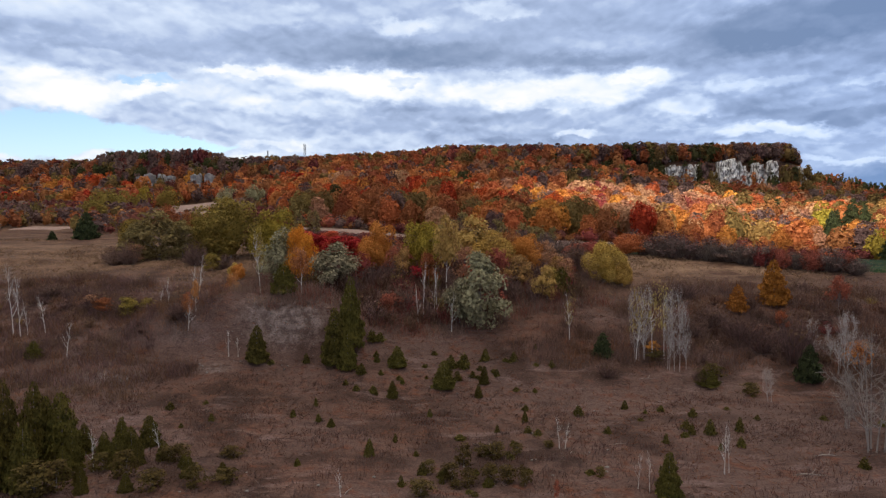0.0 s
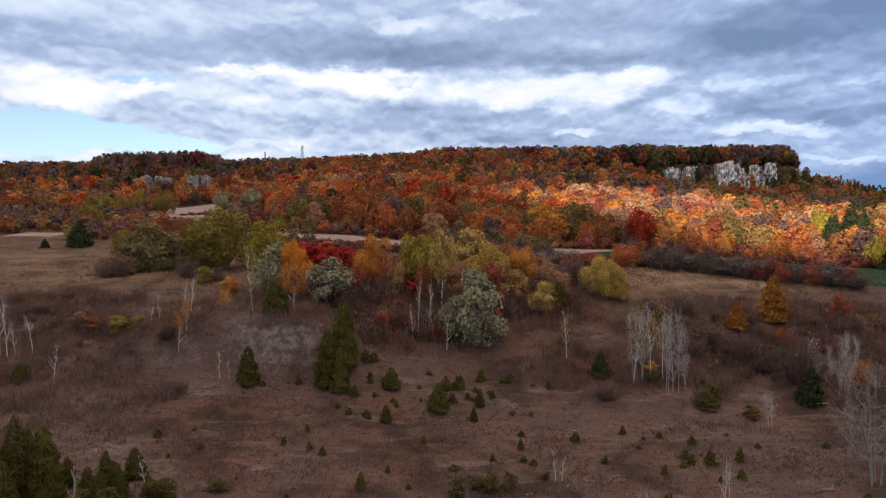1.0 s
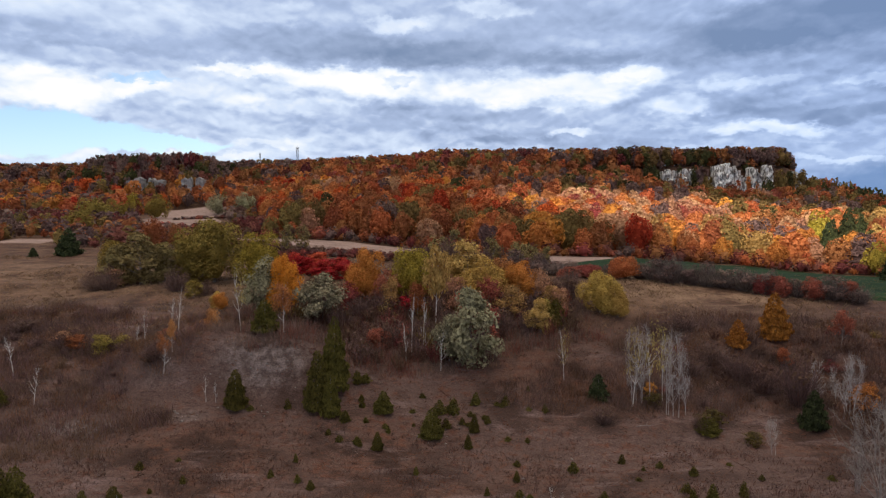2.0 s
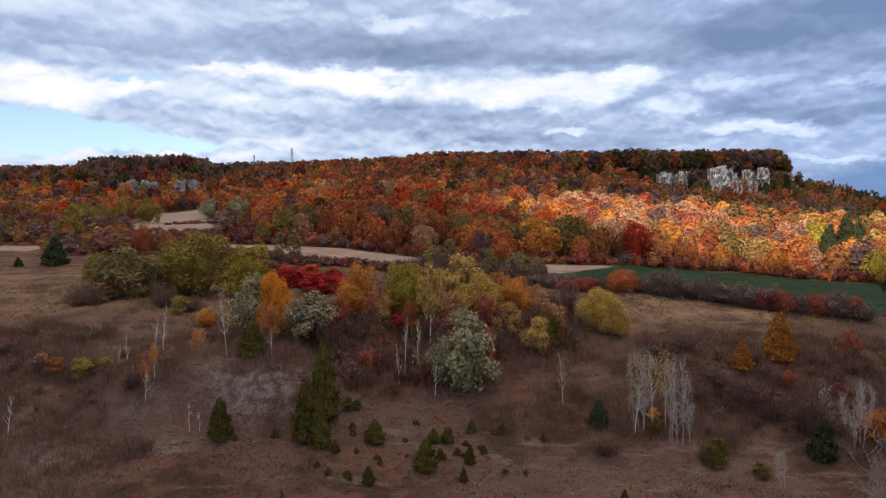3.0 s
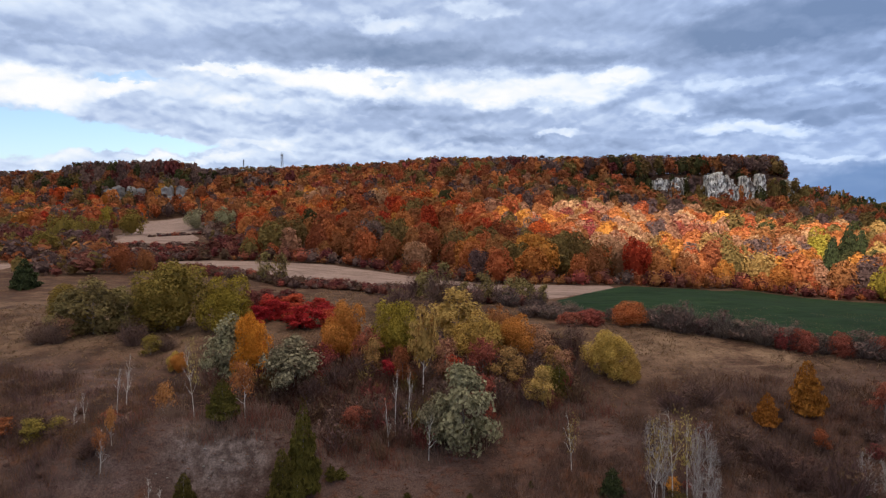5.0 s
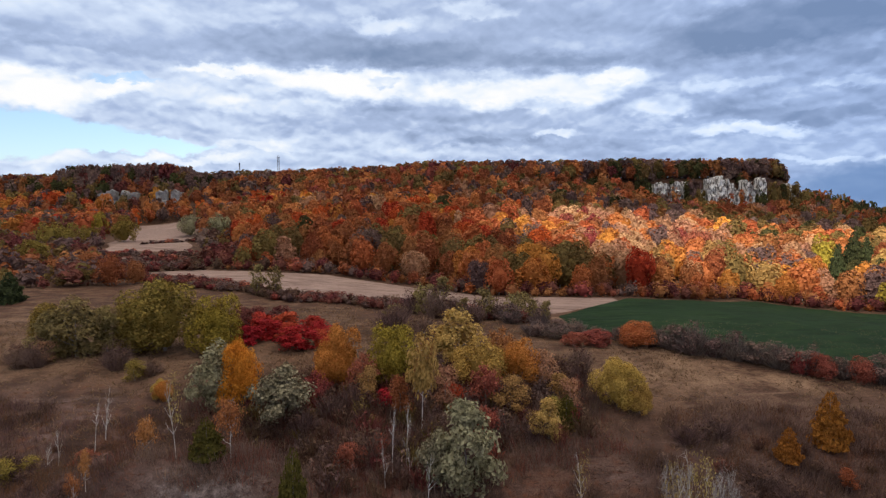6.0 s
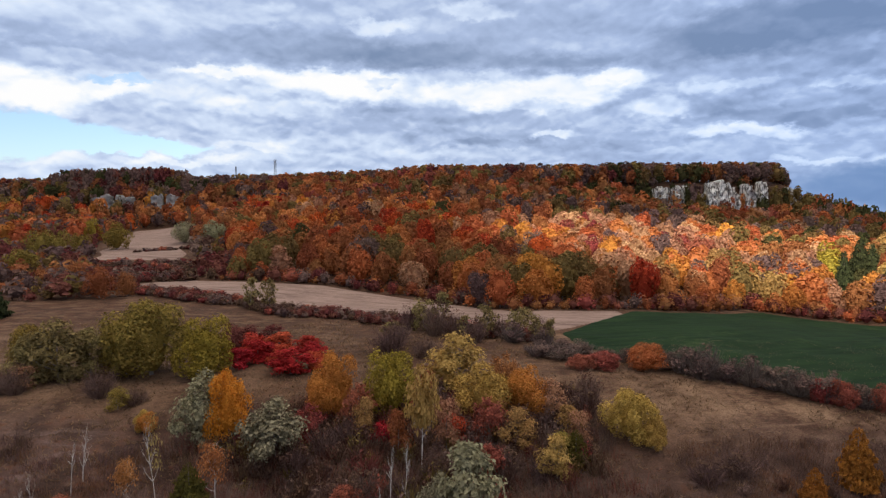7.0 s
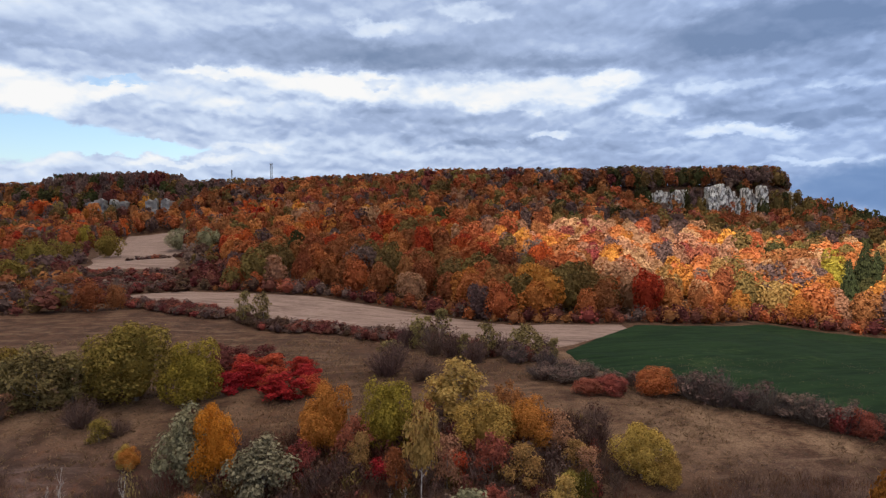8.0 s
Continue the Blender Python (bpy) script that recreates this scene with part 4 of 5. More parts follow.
MID = [with_trunk(far_tree(620, 0.054, b)) for b in (0.06, 0.12, 0.16, 0.10, 0.08)]
FAR = [with_trunk(far_tree(200, 0.088, b)) for b in (0.05, 0.12, 0.16, 0.08, 0.10)]
DIST = [far_tree(80, 0.12, b) for b in (0.02, 0.05, 0.08)]
SPIRE = [cone_crown(130, 0.13), cone_crown(130, 0.12, ragged=0.2)]

woods("autumn_wood", "orange and rust autumn wood covering the slope", [p for p in inner if p[1] < 300], MID, (7.0, 12.5), (0.78, 1.05))
woods("autumn_wood", "mixed autumn wood on the upper slope", [p for p in inner if p[1] >= 300], FAR, (7.5, 12.5), (0.68, 0.98))
woods("autumn_wood", "orange wood below the far scarp", scatter(-440, -75, 205, 462, 8.2, lambda x, y: y < scarp(x) - 4 and not clearing(x, y) and seen_side(x, y) and not in_slope_wood(x, y) and y > 262 + max(0, (-x - 75) * 0.2) and not (-230 < x < -158 and y > 432 and rng.uniform() < 0.85) and not (y < 300 and abs(x / (y - 14) + 0.512) < 0.026)), FAR, (8.5, 11.5), (0.78, 1.05))
woods("ridge_wood", "brown and olive wood along the ridge top", scatter(-440, 262, 388, 570, 6.2, lambda x, y: scarp(x) + (1 if x > 125 else -2) < y < scarp(x) + 42 and x < 240 and seen_side(x, y)), FAR, (10.5, 13), (0.8, 1.05))
woods("ridge_wood", "taller dark trees on the knoll of the ridge", scatter(-262, -178, 466, 520, 6.0, lambda x, y: True), FAR, (15, 19), (0.5, 0.7), lambda x, y: (K if rng.uniform() < 0.15 else M if rng.uniform() < 0.6 else N if rng.uniform() < 0.5 else R))
woods("lowland_wood", "dark mixed wood falling away beyond the cliff", scatter(236, 560, 190, 700, 9.0, lambda x, y: (x > 244 or y < 392) and seen_side(x, y) and y < 600), DIST, (9, 14), (0.5, 0.75))
woods("conifer_stand", "dark conifers standing among the autumn trees", scatter(-300, 470, 340, 560, 23, lambda x, y: seen_side(x, y) and (x > 100 and (y < scarp(x) - 12 or x > 246) or x < -175) and not clearing(x, y)), SPIRE, (9, 14), (0.26, 0.4), lambda x, y: K)

# thickets between the meadow and the far clearing
def thicket_hue(x, y):
    v = noise.noise((x * 0.03, y * 0.05, 4.4)) + rng.uniform(-0.45, 0.45)
    return (N if v > 0.28 else M if v > -0.02 else B if v > -0.12 else L if v > -0.30 else M if v > -0.42 else R)


LOW = [far_tree(120, 0.075, 0.02) for _ in range(3)]
woods("thicket", "mauve, maroon and olive thicket beyond the meadow", scatter(-290, -42, 160, 300, 4.3, lambda x, y: y > (curve(WOOD_EDGE, x) + 1 if x > -80 else 166) and seen_side(x, y) and not clearing(x, y) and not in_slope_wood(x, y) and not (y > 196 and -0.50 < x / (y - 11) < -0.345)), DIST, (2.2, 5.5), (0.9, 1.5), thicket_hue)
def red_hue(x, y):
    v = noise.noise((x * 0.08, y * 0.08, 6.1)) + rng.uniform(-0.5, 0.5)
    return N if v > 0.12 else P if v > 0.0 else M if v > -0.34 else B


woods("thicket", "low maroon bushes below the stubble clearing", scatter(-130, -50, 190, 264, 2.7, lambda x, y: 197 < y < 231 + 3 * noise.noise((x * 0.1, 0.7, 0.0)) and -0.51 < x / (y - 11) < -0.34 and not in_slope_wood(x, y)), DIST, (0.9, 2.0), (1.7, 2.6), red_hue)
woods("thicket", "low maroon bushes along the stubble field", scatter(-82, 24, 122, 196, 1.25, lambda x, y: curve(STUBBLE_NEAR, x) - 6.5 + 3 * noise.noise((x * 0.12, 1.5, 0)) < y < curve(STUBBLE_NEAR, x) + 0.8), LOW, (0.8, 2.3), (1.1, 1.9), red_hue)
woods("thicket", "low bushes at the foot of the wood", scatter(-80, 150, 150, 205, 2.4, lambda x, y: 0.3 < y - curve(WOOD_EDGE, x) < 5.5), LOW, (1.0, 4.6), (0.9, 1.6), lambda x, y: (N if rng.uniform() < 0.3 else R if rng.uniform() < 0.45 else M if rng.uniform() < 0.4 else O if rng.uniform() < 0.5 else P))
woods("undergrowth", "dark undergrowth below the ridge trees", scatter(-440, 244, 384, 530, 5.5, lambda x, y: scarp(x) - (2 if x > 125 else 8) < y < scarp(x) + 24 and x < 241 and seen_side(x, y)), DIST, (4.5, 8), (0.8, 1.2), lambda x, y: (R if rng.uniform() < 0.35 else M if rng.uniform() < 0.5 else K if rng.uniform() < 0.6 else L))


# trees that stand before and among the rocks of the cliff
woods("cliff_foot_wood", "dark mixed trees along the foot of the cliff", [(x + rng.uniform(-1.5, 1.5), 381 + rng.uniform(-4, 2)) for x in np.arange(126, 246, 3.6)], FAR, (5, 10), (0.6, 0.9), lambda x, y: (K if rng.uniform() < 0.35 else L if rng.uniform() < 0.45 else M if rng.uniform() < 0.6 else R))
woods("cliff_foot_wood", "dark trees between the rocks of the cliff", [(x + rng.uniform(-1, 1), y) for x, y in ((164, 388), (166, 387), (169, 385), (217, 389), (220, 389), (223, 390), (226, 390), (208, 386), (133, 388), (136, 387))], FAR, (13, 19), (0.42, 0.6), lambda x, y: (K if rng.uniform() < 0.5 else M if rng.uniform() < 0.5 else L))
woods("thicket", "dark bushes on the bank across the clearing", [(x, 254 + (x + 106) * 0.62 + rng.uniform(-1.2, 1.2)) for x in np.arange(-106, -80, 0.9)], DIST, (0.8, 1.8), (1.6, 2.4), red_hue)

# brush that fills the hollow and the banks of the meadow
def near_any(spots):
    return lambda x, y: any(((x - a) / b) ** 2 + ((y - c) / d) ** 2 < 1 + 0.6 * noise.noise((x * 0.2, y * 0.2, 3.0)) for a, c, b, d in spots)


def brush_hue(x, y):
    v = rng.uniform()
    return B if v < 0.50 else M if v < 0.78 else N if v < 0.86 else L if v < 0.94 else P


def hollow_hue(x, y):
    v = rng.uniform()
    return N if v < 0.17 else B if v < 0.60 else M if v < 0.90 else P if v < 0.92 else L


BUSH = [join([fountain(46, 0.045, 0.5), blob_crown(70, 0.055, 0.05, 9, sparse=0.5)]) for _ in range(4)]
woods("brush", "tangled brown brush among the meadow trees", scatter(-30, 22, 68, 100, 1.55, near_any([(-4, 82, 16, 10), (5, 91, 16, 9), (-14, 87, 9, 7), (13, 85, 7, 8)])), BUSH, (0.9, 2.9), (0.8, 1.3), hollow_hue)
woods("brush", "low brown brush on the bank", scatter(18, 62, 60, 84, 2.6, near_any([(33, 71, 10, 6), (43, 68, 9, 6), (24, 68, 5, 3), (50, 74, 8, 5)])), BUSH, (0.5, 1.6), (1.2, 2.0), brush_hue)
woods("brush", "low russet brush around the birches", scatter(-70, -24, 64, 92, 2.9, near_any([(-46, 74, 14, 5), (-33, 72, 7, 5), (-52, 84, 10, 3), (-32, 78, 6, 3)])), BUSH, (0.5, 1.5), (1.2, 2.0), brush_hue)


# ---- single trees and shrubs: x, y, height, width ----
CEDAR_AT_A = [
    (-29.4, 40.2, 6.4, 2.3), (-28.9, 42.3, 5.7, 2.5), (-27.1, 42.6, 4.9, 2.7), (-28.3, 37.2, 6, 2.1), (-29, 43.9, 4.2, 1.7), (-26.4, 37.4, 4.4, 2.1),
    (-22.2, 45.3, 2.4, 1.7), (-22.2, 42.6, 2.4, 1.6), (-22.5, 41.1, 2.3, 1.3), (-10.3, 67, 7.9, 3.2), (-11.5, 64.4, 6.2, 3), (-10, 63.4, 4.5, 2),
    (-19.8, 64.2, 4, 2.4), (-18.6, 71.1, 3.7, 3.2), (0.1, 60.8, 2.9, 2.3), (4.2, 61.3, 1.9, 1), (3.5, 58.9, 1.4, 0.8), (-5.5, 44.5, 1.4, 0.8),
    (-4.9, 58.5, 1.7, 1.1), (-4.8, 64.1, 2.3, 2), (-9.5, 50.8, 0.8, 0.7), (-10.4, 42.6, 0.6, 0.5),
]
CEDAR_AT_B = [
    (-42.9, 63.1, 1.8, 1.7), (-26.4, 44, 2.3, 1.3), (-24.3, 42.8, 2, 1.2), (-20, 42.8, 1.4, 1.1), (-17.1, 40.1, 1.4, 1.1), (-20, 37.5, 1.2, 0.9),
    (-23.5, 38.5, 1.3, 0.9), (15.9, 81.1, 3.3, 3), (26.7, 60.8, 1.7, 2.5), (7.1, 51.8, 1, 0.6), (4.5, 40.5, 0.6, 0.5), (3, 39.1, 0.6, 0.8), (13.9, 36.6, 2.9, 1.6),
    (-27.8, 39.4, 3.4, 1.6), (-25.4, 40.9, 3.0, 1.5), (-25.0, 39.2, 2.2, 1.2), (-23.6, 43.9, 2.6, 1.3), (-21.3, 41.6, 1.8, 1.0), (-22.6, 37.1, 1.3, 0.9), (-18.0, 41.4, 0.9, 0.8), (-15.2, 41.0, 0.8, 0.7),
]
SPRUCE_AT = [
    (17.7, 67, 2.7, 2.1), (37.1, 61, 3.7, 2.5),
]
SMALLSAP_AT = [
    (-8.5, 62.5, 1.1, 1.1), (-8.6, 59.5, 0.6, 0.8), (-6.9, 59.3, 0.8, 0.8), (-9.8, 60.5, 0.6, 0.6), (1.5, 62, 1, 0.9), (2.2, 64.3, 1.7, 1.4),
    (0.8, 64.3, 1.5, 1.3), (4.6, 65.7, 1.4, 1), (7.7, 65.4, 1.1, 0.9), (10.4, 67.9, 0.6, 0.5), (5.6, 62.5, 0.8, 0.7), (1.4, 48.1, 0.5, 1),
    (7.6, 47.9, 0.6, 0.7), (12.2, 54, 1, 1), (19.8, 47.6, 1, 0.6), (23.7, 47.8, 1.2, 0.7), (21.2, 47.4, 1.3, 0.9), (-4.8, 65.4, 0.7, 1),
    (-18.3, 64.1, 0.5, 0.8), (-14.6, 64.4, 1.1, 0.7), (-8, 68.5, 1.4, 1.3), (-7.2, 68.9, 1.0, 1.2),
]
SHRUBYEL_AT_A = [
    (0.6, 40.2, 1.3, 1.7), (1.7, 39.4, 1.3, 1.5), (3.2, 40.1, 1.2, 1.7), (4.3, 39.4, 1.3, 1.5), (-0.9, 41.2, 1, 1.4), (5.4, 38.9, 1.2, 1.1),
    (27.6, 61.8, 1.6, 3.1), (23, 65.2, 1.3, 2.4), (-24.1, 37.1, 2.1, 2.8), (-18.6, 38, 1.4, 2.2), (-14.4, 39.4, 1, 2.2), (-25, 36.3, 2.2, 2.8),
    (10.5, 39.9, 0.7, 0.9), (30.1, 58.5, 1.3, 2.2), (1.5, 42.8, 1.7, 1.6), (2.9, 44.5, 1, 1.4), (4, 44.4, 1.2, 1.8), (5.5, 44.5, 1, 1.2),
    (-15.7, 44.2, 0.8, 2.1), (-1.4, 37.2, 1.1, 2.1), (-20.9, 39.4, 1.9, 2.2), (-18.8, 42.8, 1.2, 2),
]
SHRUBYEL_AT_B = [
    (-16.2, 38.8, 1.5, 1.8), (-19.3, 42.1, 1.3, 1.8), (-23.2, 40.6, 1.3, 1.9), (0.8, 39.2, 0.6, 1.1), (5.4, 40.7, 0.8, 0.8), (8, 45.5, 0.6, 0.9),
]
BIRCH_AT_A = [
    (-48.4, 68, 8.6, 2.5), (-47.6, 68, 8, 2.3), (-47.3, 68.8, 4.6, 1.7), (-45.3, 68.8, 4.6, 2.3), (-39.6, 63.4, 4, 1.7), (-23.7, 40.4, 3.2, 1.3),
    (-21, 44.2, 2.6, 1.2), (-6.4, 37.1, 2, 1.2), (8.8, 45.1, 2.4, 1.4), (9.2, 44.9, 2.1, 1.2), (19, 40.2, 3.9, 1.3), (19.4, 40.4, 3.6, 1.2),
    (21, 65.2, 7.9, 2.7), (21.8, 65.2, 8.6, 3.1), (23.9, 63.3, 8, 2.6), (24.5, 63, 8.8, 3.6), (25.6, 63.3, 7.4, 2.4), (41, 62.5, 6.6, 2.9),
    (41.8, 62.5, 6.3, 3.3), (41.6, 64.6, 4.2, 2.4), (39.8, 64.6, 4.9, 3.4), (30.6, 56.2, 3.3, 2.1),
]
BIRCH_AT_B = [
    (-23, 64.7, 2.9, 1.5), (-22, 64.7, 2.5, 1.2), (-28.2, 66.9, 3.8, 1.9), (12.9, 37.1, 2.8, 0.9), (12.4, 37.8, 2.5, 0.9), (-1.1, 75.8, 6.9, 2.1),
    (-3, 72.9, 5.3, 1.6), (-2.4, 74.3, 7.4, 1.8), (-0.7, 73.7, 3.7, 1.1), (1, 71.1, 5.2, 1.9), (-32, 79.7, 6.1, 2.2), (-32.3, 78.2, 5.3, 1.8),
    (-34.2, 75.4, 4.4, 1.6), (-34.8, 74.5, 3.4, 1.6),
]
BIGBARE_AT = [
    (31.1, 43.2, 9.8, 6.1), (32.3, 47.8, 5.4, 2.7),
]
BIRCHLEAF_YEL_AT = [
    (-21.4, 71.1, 8, 2.2), (14.6, 69.6, 6, 2.2), (20.7, 64.7, 8.3, 3.1), (22.9, 66, 8.7, 3.6), (24.1, 65.7, 8.1, 2.6),
]
BIRCHLEAF_OR_AT = [
    (-16.6, 71.1, 5.6, 3.3), (-26.8, 77.2, 5.1, 3.2), (-28.3, 67.2, 3.7, 1.6), (-28, 68.6, 3.7, 1.5),
]
TREE_OLIVE_AT = [
    (-37.9, 108.4, 10.6, 12.6), (-42, 109.9, 7.8, 8.5), (-55.6, 110.4, 7, 7),
]
TREE_YELGREEN_AT = [
    (-29.4, 106.1, 8.2, 8.4), (-3.1, 91.4, 7.7, 6.5),
]
TREE_YELLOW_AT = [
    (7.8, 90.7, 6.2, 7.7), (22.4, 84.2, 5.5, 6.2), (24.4, 82.7, 3.2, 3.3), (-31, 90.4, 2.5, 2.3),
]
TREE_GREY_OLIVE_AT = [
    (-49, 105.2, 8.4, 9.6), (-53.2, 106.4, 6.4, 7.5), (-46.2, 108.1, 6.8, 6.4),
]
TREE_TAN_AT = [
    (5.2, 98.2, 7.4, 9.3), (10.2, 83.7, 4.2, 4.6), (16.2, 85.4, 3.5, 3.5), (13.6, 79.1, 4.3, 4.3),
    (-5.6, 86.1, 4.7, 3.1),
]
TREE_GOLD_AT = [
    (41.8, 76.5, 5.7, 3.6), (36.3, 74.7, 3.4, 2.5),
]
TREE_AMBER_AT = [
    (12.2, 90.5, 5.7, 6.5), (-9.7, 91.4, 8, 6.7), (-30.3, 89.7, 2.4, 2.6),
]
ASPEN_AT = [
    (0.4, 80.8, 10.5, 4.3),
]
TREE_ORANGE_AT = [
    (-20, 86.1, 8, 5.2),
]
TREE_RED_AT = [
    (7, 36.6, 1.5, 0.5), (48.4, 74.1, 4.4, 3.0),
]
TREE_SILVER_AT = [
    (-14.3, 82.2, 6.4, 6.9), (-23, 86.8, 7.8, 7.1), (4.5, 72.2, 8.9, 7.6), (2, 72.8, 5.3, 4),
]
SUMAC_AT = [
    (-17.7, 105.8, 3.5, 6.6), (-23.4, 111, 3.2, 6.3), (-16, 114.1, 2.5, 5), (-14.6, 108.6, 2.4, 4.6), (-19.8, 109.2, 3.2, 5.4), (-25.6, 108.4, 3.0, 5.0), 
    (3.9, 86.7, 2.6, 3.4), (-3.7, 85, 2.4, 3.0), 
    (-25.3, 114.7, 3.6, 6.2), (-21.1, 114.7, 3.6, 6.0), (-17.6, 117.4, 2.6, 5.0),
]
TREE_FAROLIVE_AT = [
    (-119.2, 265.4, 10.8, 11.9), (-166.9, 325.8, 9.3, 11), (-132.5, 239.5, 10.1, 10.9), (-127.2, 241.8, 9.4, 9.8), (-119.6, 209.3, 7.5, 10.7),
    (-124.6, 250.4, 7.8, 8.2),
]
TREE_FARSILVER_AT = [
    (-98.3, 279.4, 9.1, 12.2), (-84, 271.9, 10.5, 11.8),
]
TREE_FARYEL_AT = [
    (-146, 299, 11.3, 8), (-181.9, 336, 8.8, 8.5),
]
TREE_FAROR_AT = [
    (-77.6, 171.4, 8, 8.5), (-72.1, 173.5, 6.1, 5.4), (-95.4, 192.5, 6.1, 7.6),
]
BROWNSHRUB_AT_A = [
    (-1.8, 136.3, 5.1, 5.2), (2.7, 128.8, 6.6, 5.8), (6, 126.6, 5.4, 5.7), (9.3, 121.6, 4.7, 5.4), (13.9, 128.7, 4.2, 4.9), (21.6, 128.4, 3.7, 4.9),
    (-3.3, 122.1, 4, 5.4), (-4, 117.6, 3.4, 5.2), (0.7, 113, 3.5, 4.9), (20.5, 93.8, 4.2, 3.9), (18.9, 89.5, 3.4, 4.3), (-40.5, 99.4, 4.1, 4.8),
    (-46.4, 112.4, 3.6, 4), (19.9, 91, 4.7, 3.8), (-7.2, 85.1, 3.5, 4.2), (-9.7, 83.4, 3.4, 4.1), (-12, 80.8, 3.3, 3.9), (1.7, 79.6, 3.2, 3.9),
    (-1.4, 76.9, 3.7, 3.7), (-5.1, 76.7, 3.7, 4.3), (-8.2, 76.8, 3.1, 4.3), (11, 86.2, 3.5, 4.9),
]
BROWNSHRUB_AT_B = [
    (8.8, 79.4, 3.2, 3.9), (12.3, 79.3, 3.2, 3.9), (-4.6, 115, 4.8, 6.8), (6, 76.7, 2.5, 4.3), (-52.3, 101.5, 4.2, 4.6), (-54.6, 101.5, 2.8, 3.7),
    (-55.7, 103.3, 3, 5.1), (-41.1, 110.6, 2.8, 5.5), (-41.4, 101.5, 2.1, 4.2), (-35.1, 97.1, 2.4, 4), (-50.6, 78.6, 1.8, 4.3),
    (-38.7, 74.8, 2.7, 4.1), (-43.4, 74.9, 2, 4.1), (-35.5, 73.9, 2, 4), (-29.5, 68, 2.2, 3.7), (23.3, 68.2, 1.9, 1.9), (37.7, 64.4, 5.9, 4.7),
    (45.1, 65.4, 3, 3), (26.2, 60.9, 1.7, 2.4), (17.1, 62.4, 2, 2.8), (31.2, 78.6, 2.6, 5.1), (27.6, 77.6, 2.5, 4.4),
]
BROWNSHRUB_AT_C = [
    (31.9, 72.1, 2.9, 4.7), (33.9, 69.3, 3.3, 5), (35.6, 67.3, 3.2, 4.9), (28.7, 70.1, 2.8, 4.5),
]
OCLUMP_AT = [
    (31.7, 103.8, 3.5, 6.1), (50, 91.6, 2.6, 3.1),
]
RUSSET_AT = [
    (-6.5, 88, 5.6, 4.4), (-2, 82.5, 5, 3.8), (3, 84, 5.6, 4.2), (7.5, 84.5, 5.2, 4.2), (10.5, 94.5, 6, 5.2), (15, 89, 5, 4.2), (-11.5, 85.5, 4.5, 3.8), (0.5, 90, 6, 4.4),
    (17, 84, 3.6, 3.4), (7, 79, 4, 3.4), (-41.5, 74.5, 1.8, 3.2), (-44, 75.5, 1.6, 3.0), (-31, 74, 1.8, 2.8), (40, 71.5, 2.2, 2.6), (-52, 103, 3.2, 4.2),
]
MOSSY_AT = [
    (-38.4, 73.5, 2.4, 3.2), (-36.5, 74.8, 1.8, 2.6), (14.5, 80.6, 3.6, 3.4), (-36.4, 95.6, 2.8, 3.4),
]
AMBER_SHRUB_AT = [
    (43.6, 63.5, 2.6, 3.0), (23.3, 67.0, 1.3, 1.9), (45.4, 65.0, 2.0, 2.4),
]
BARE_SUMAC_AT = [
    (-29, 118.2, 3.8, 6.7), (-23.7, 121.3, 3.2, 6.4), (-30.9, 122.8, 3.8, 6.6), (-26.6, 119.4, 3.9, 6.2), (-31.6, 114.6, 3.6, 5.4), (-28.0, 113.8, 3.4, 5.2),
]
DULLSUMAC_AT = [
    (25.9, 105.1, 2.3, 6.0), (22.8, 105.1, 2, 5.0), (-6.6, 75.8, 2.8, 3.4), (47.9, 91.3, 2.9, 3), (49.8, 90, 3, 3.7), (53.8, 88.6, 3.1, 3.7), (58.4, 88.1, 2.6, 3.7),
]
HEDGE_AT = [
    (34.3, 103.7, 3.5, 4.4), (36.2, 101.8, 3.6, 4.8), (37.9, 99.6, 3.7, 5), (40.5, 98.8, 3.6, 5), (42.5, 96.9, 3.6, 4.9), (44.7, 95.5, 3.7, 4.8),
    (46.5, 93.7, 3.6, 4.7), (48.9, 91.6, 3.1, 4.6), (52.1, 89.9, 3.1, 4.5), (56, 87.9, 3.1, 4.4), (58.7, 86.5, 3.2, 4.3), (18.3, 112.8, 2.5, 5.7), (20, 118, 2.6, 4.2), (22.6, 115.4, 2.4, 4.0), (25.2, 113.6, 2.2, 3.8), (27.6, 110.8, 2.4, 4.0), (30.2, 108.2, 2.2, 3.8), (15.6, 120.6, 2.8, 4.2),
    (21.8, 111.1, 2.4, 5.6),
]
MIDTREE_BROWN_AT = [
    (-36.9, 155.6, 7, 4.8), (-32.6, 154.9, 7.2, 4.8), (0.8, 135.7, 6.2, 6.2), (4.3, 133.4, 7.6, 5.1), (19, 132.8, 4.6, 6.1), (19.6, 122.8, 4.6, 3.7),
    (7.7, 124.9, 4.2, 3.7), (16, 124, 5.2, 4.2), (12, 126.4, 6.2, 4.6), (21.5, 120, 4.4, 3.0), (-4.5, 127.8, 2.9, 4.8),
]

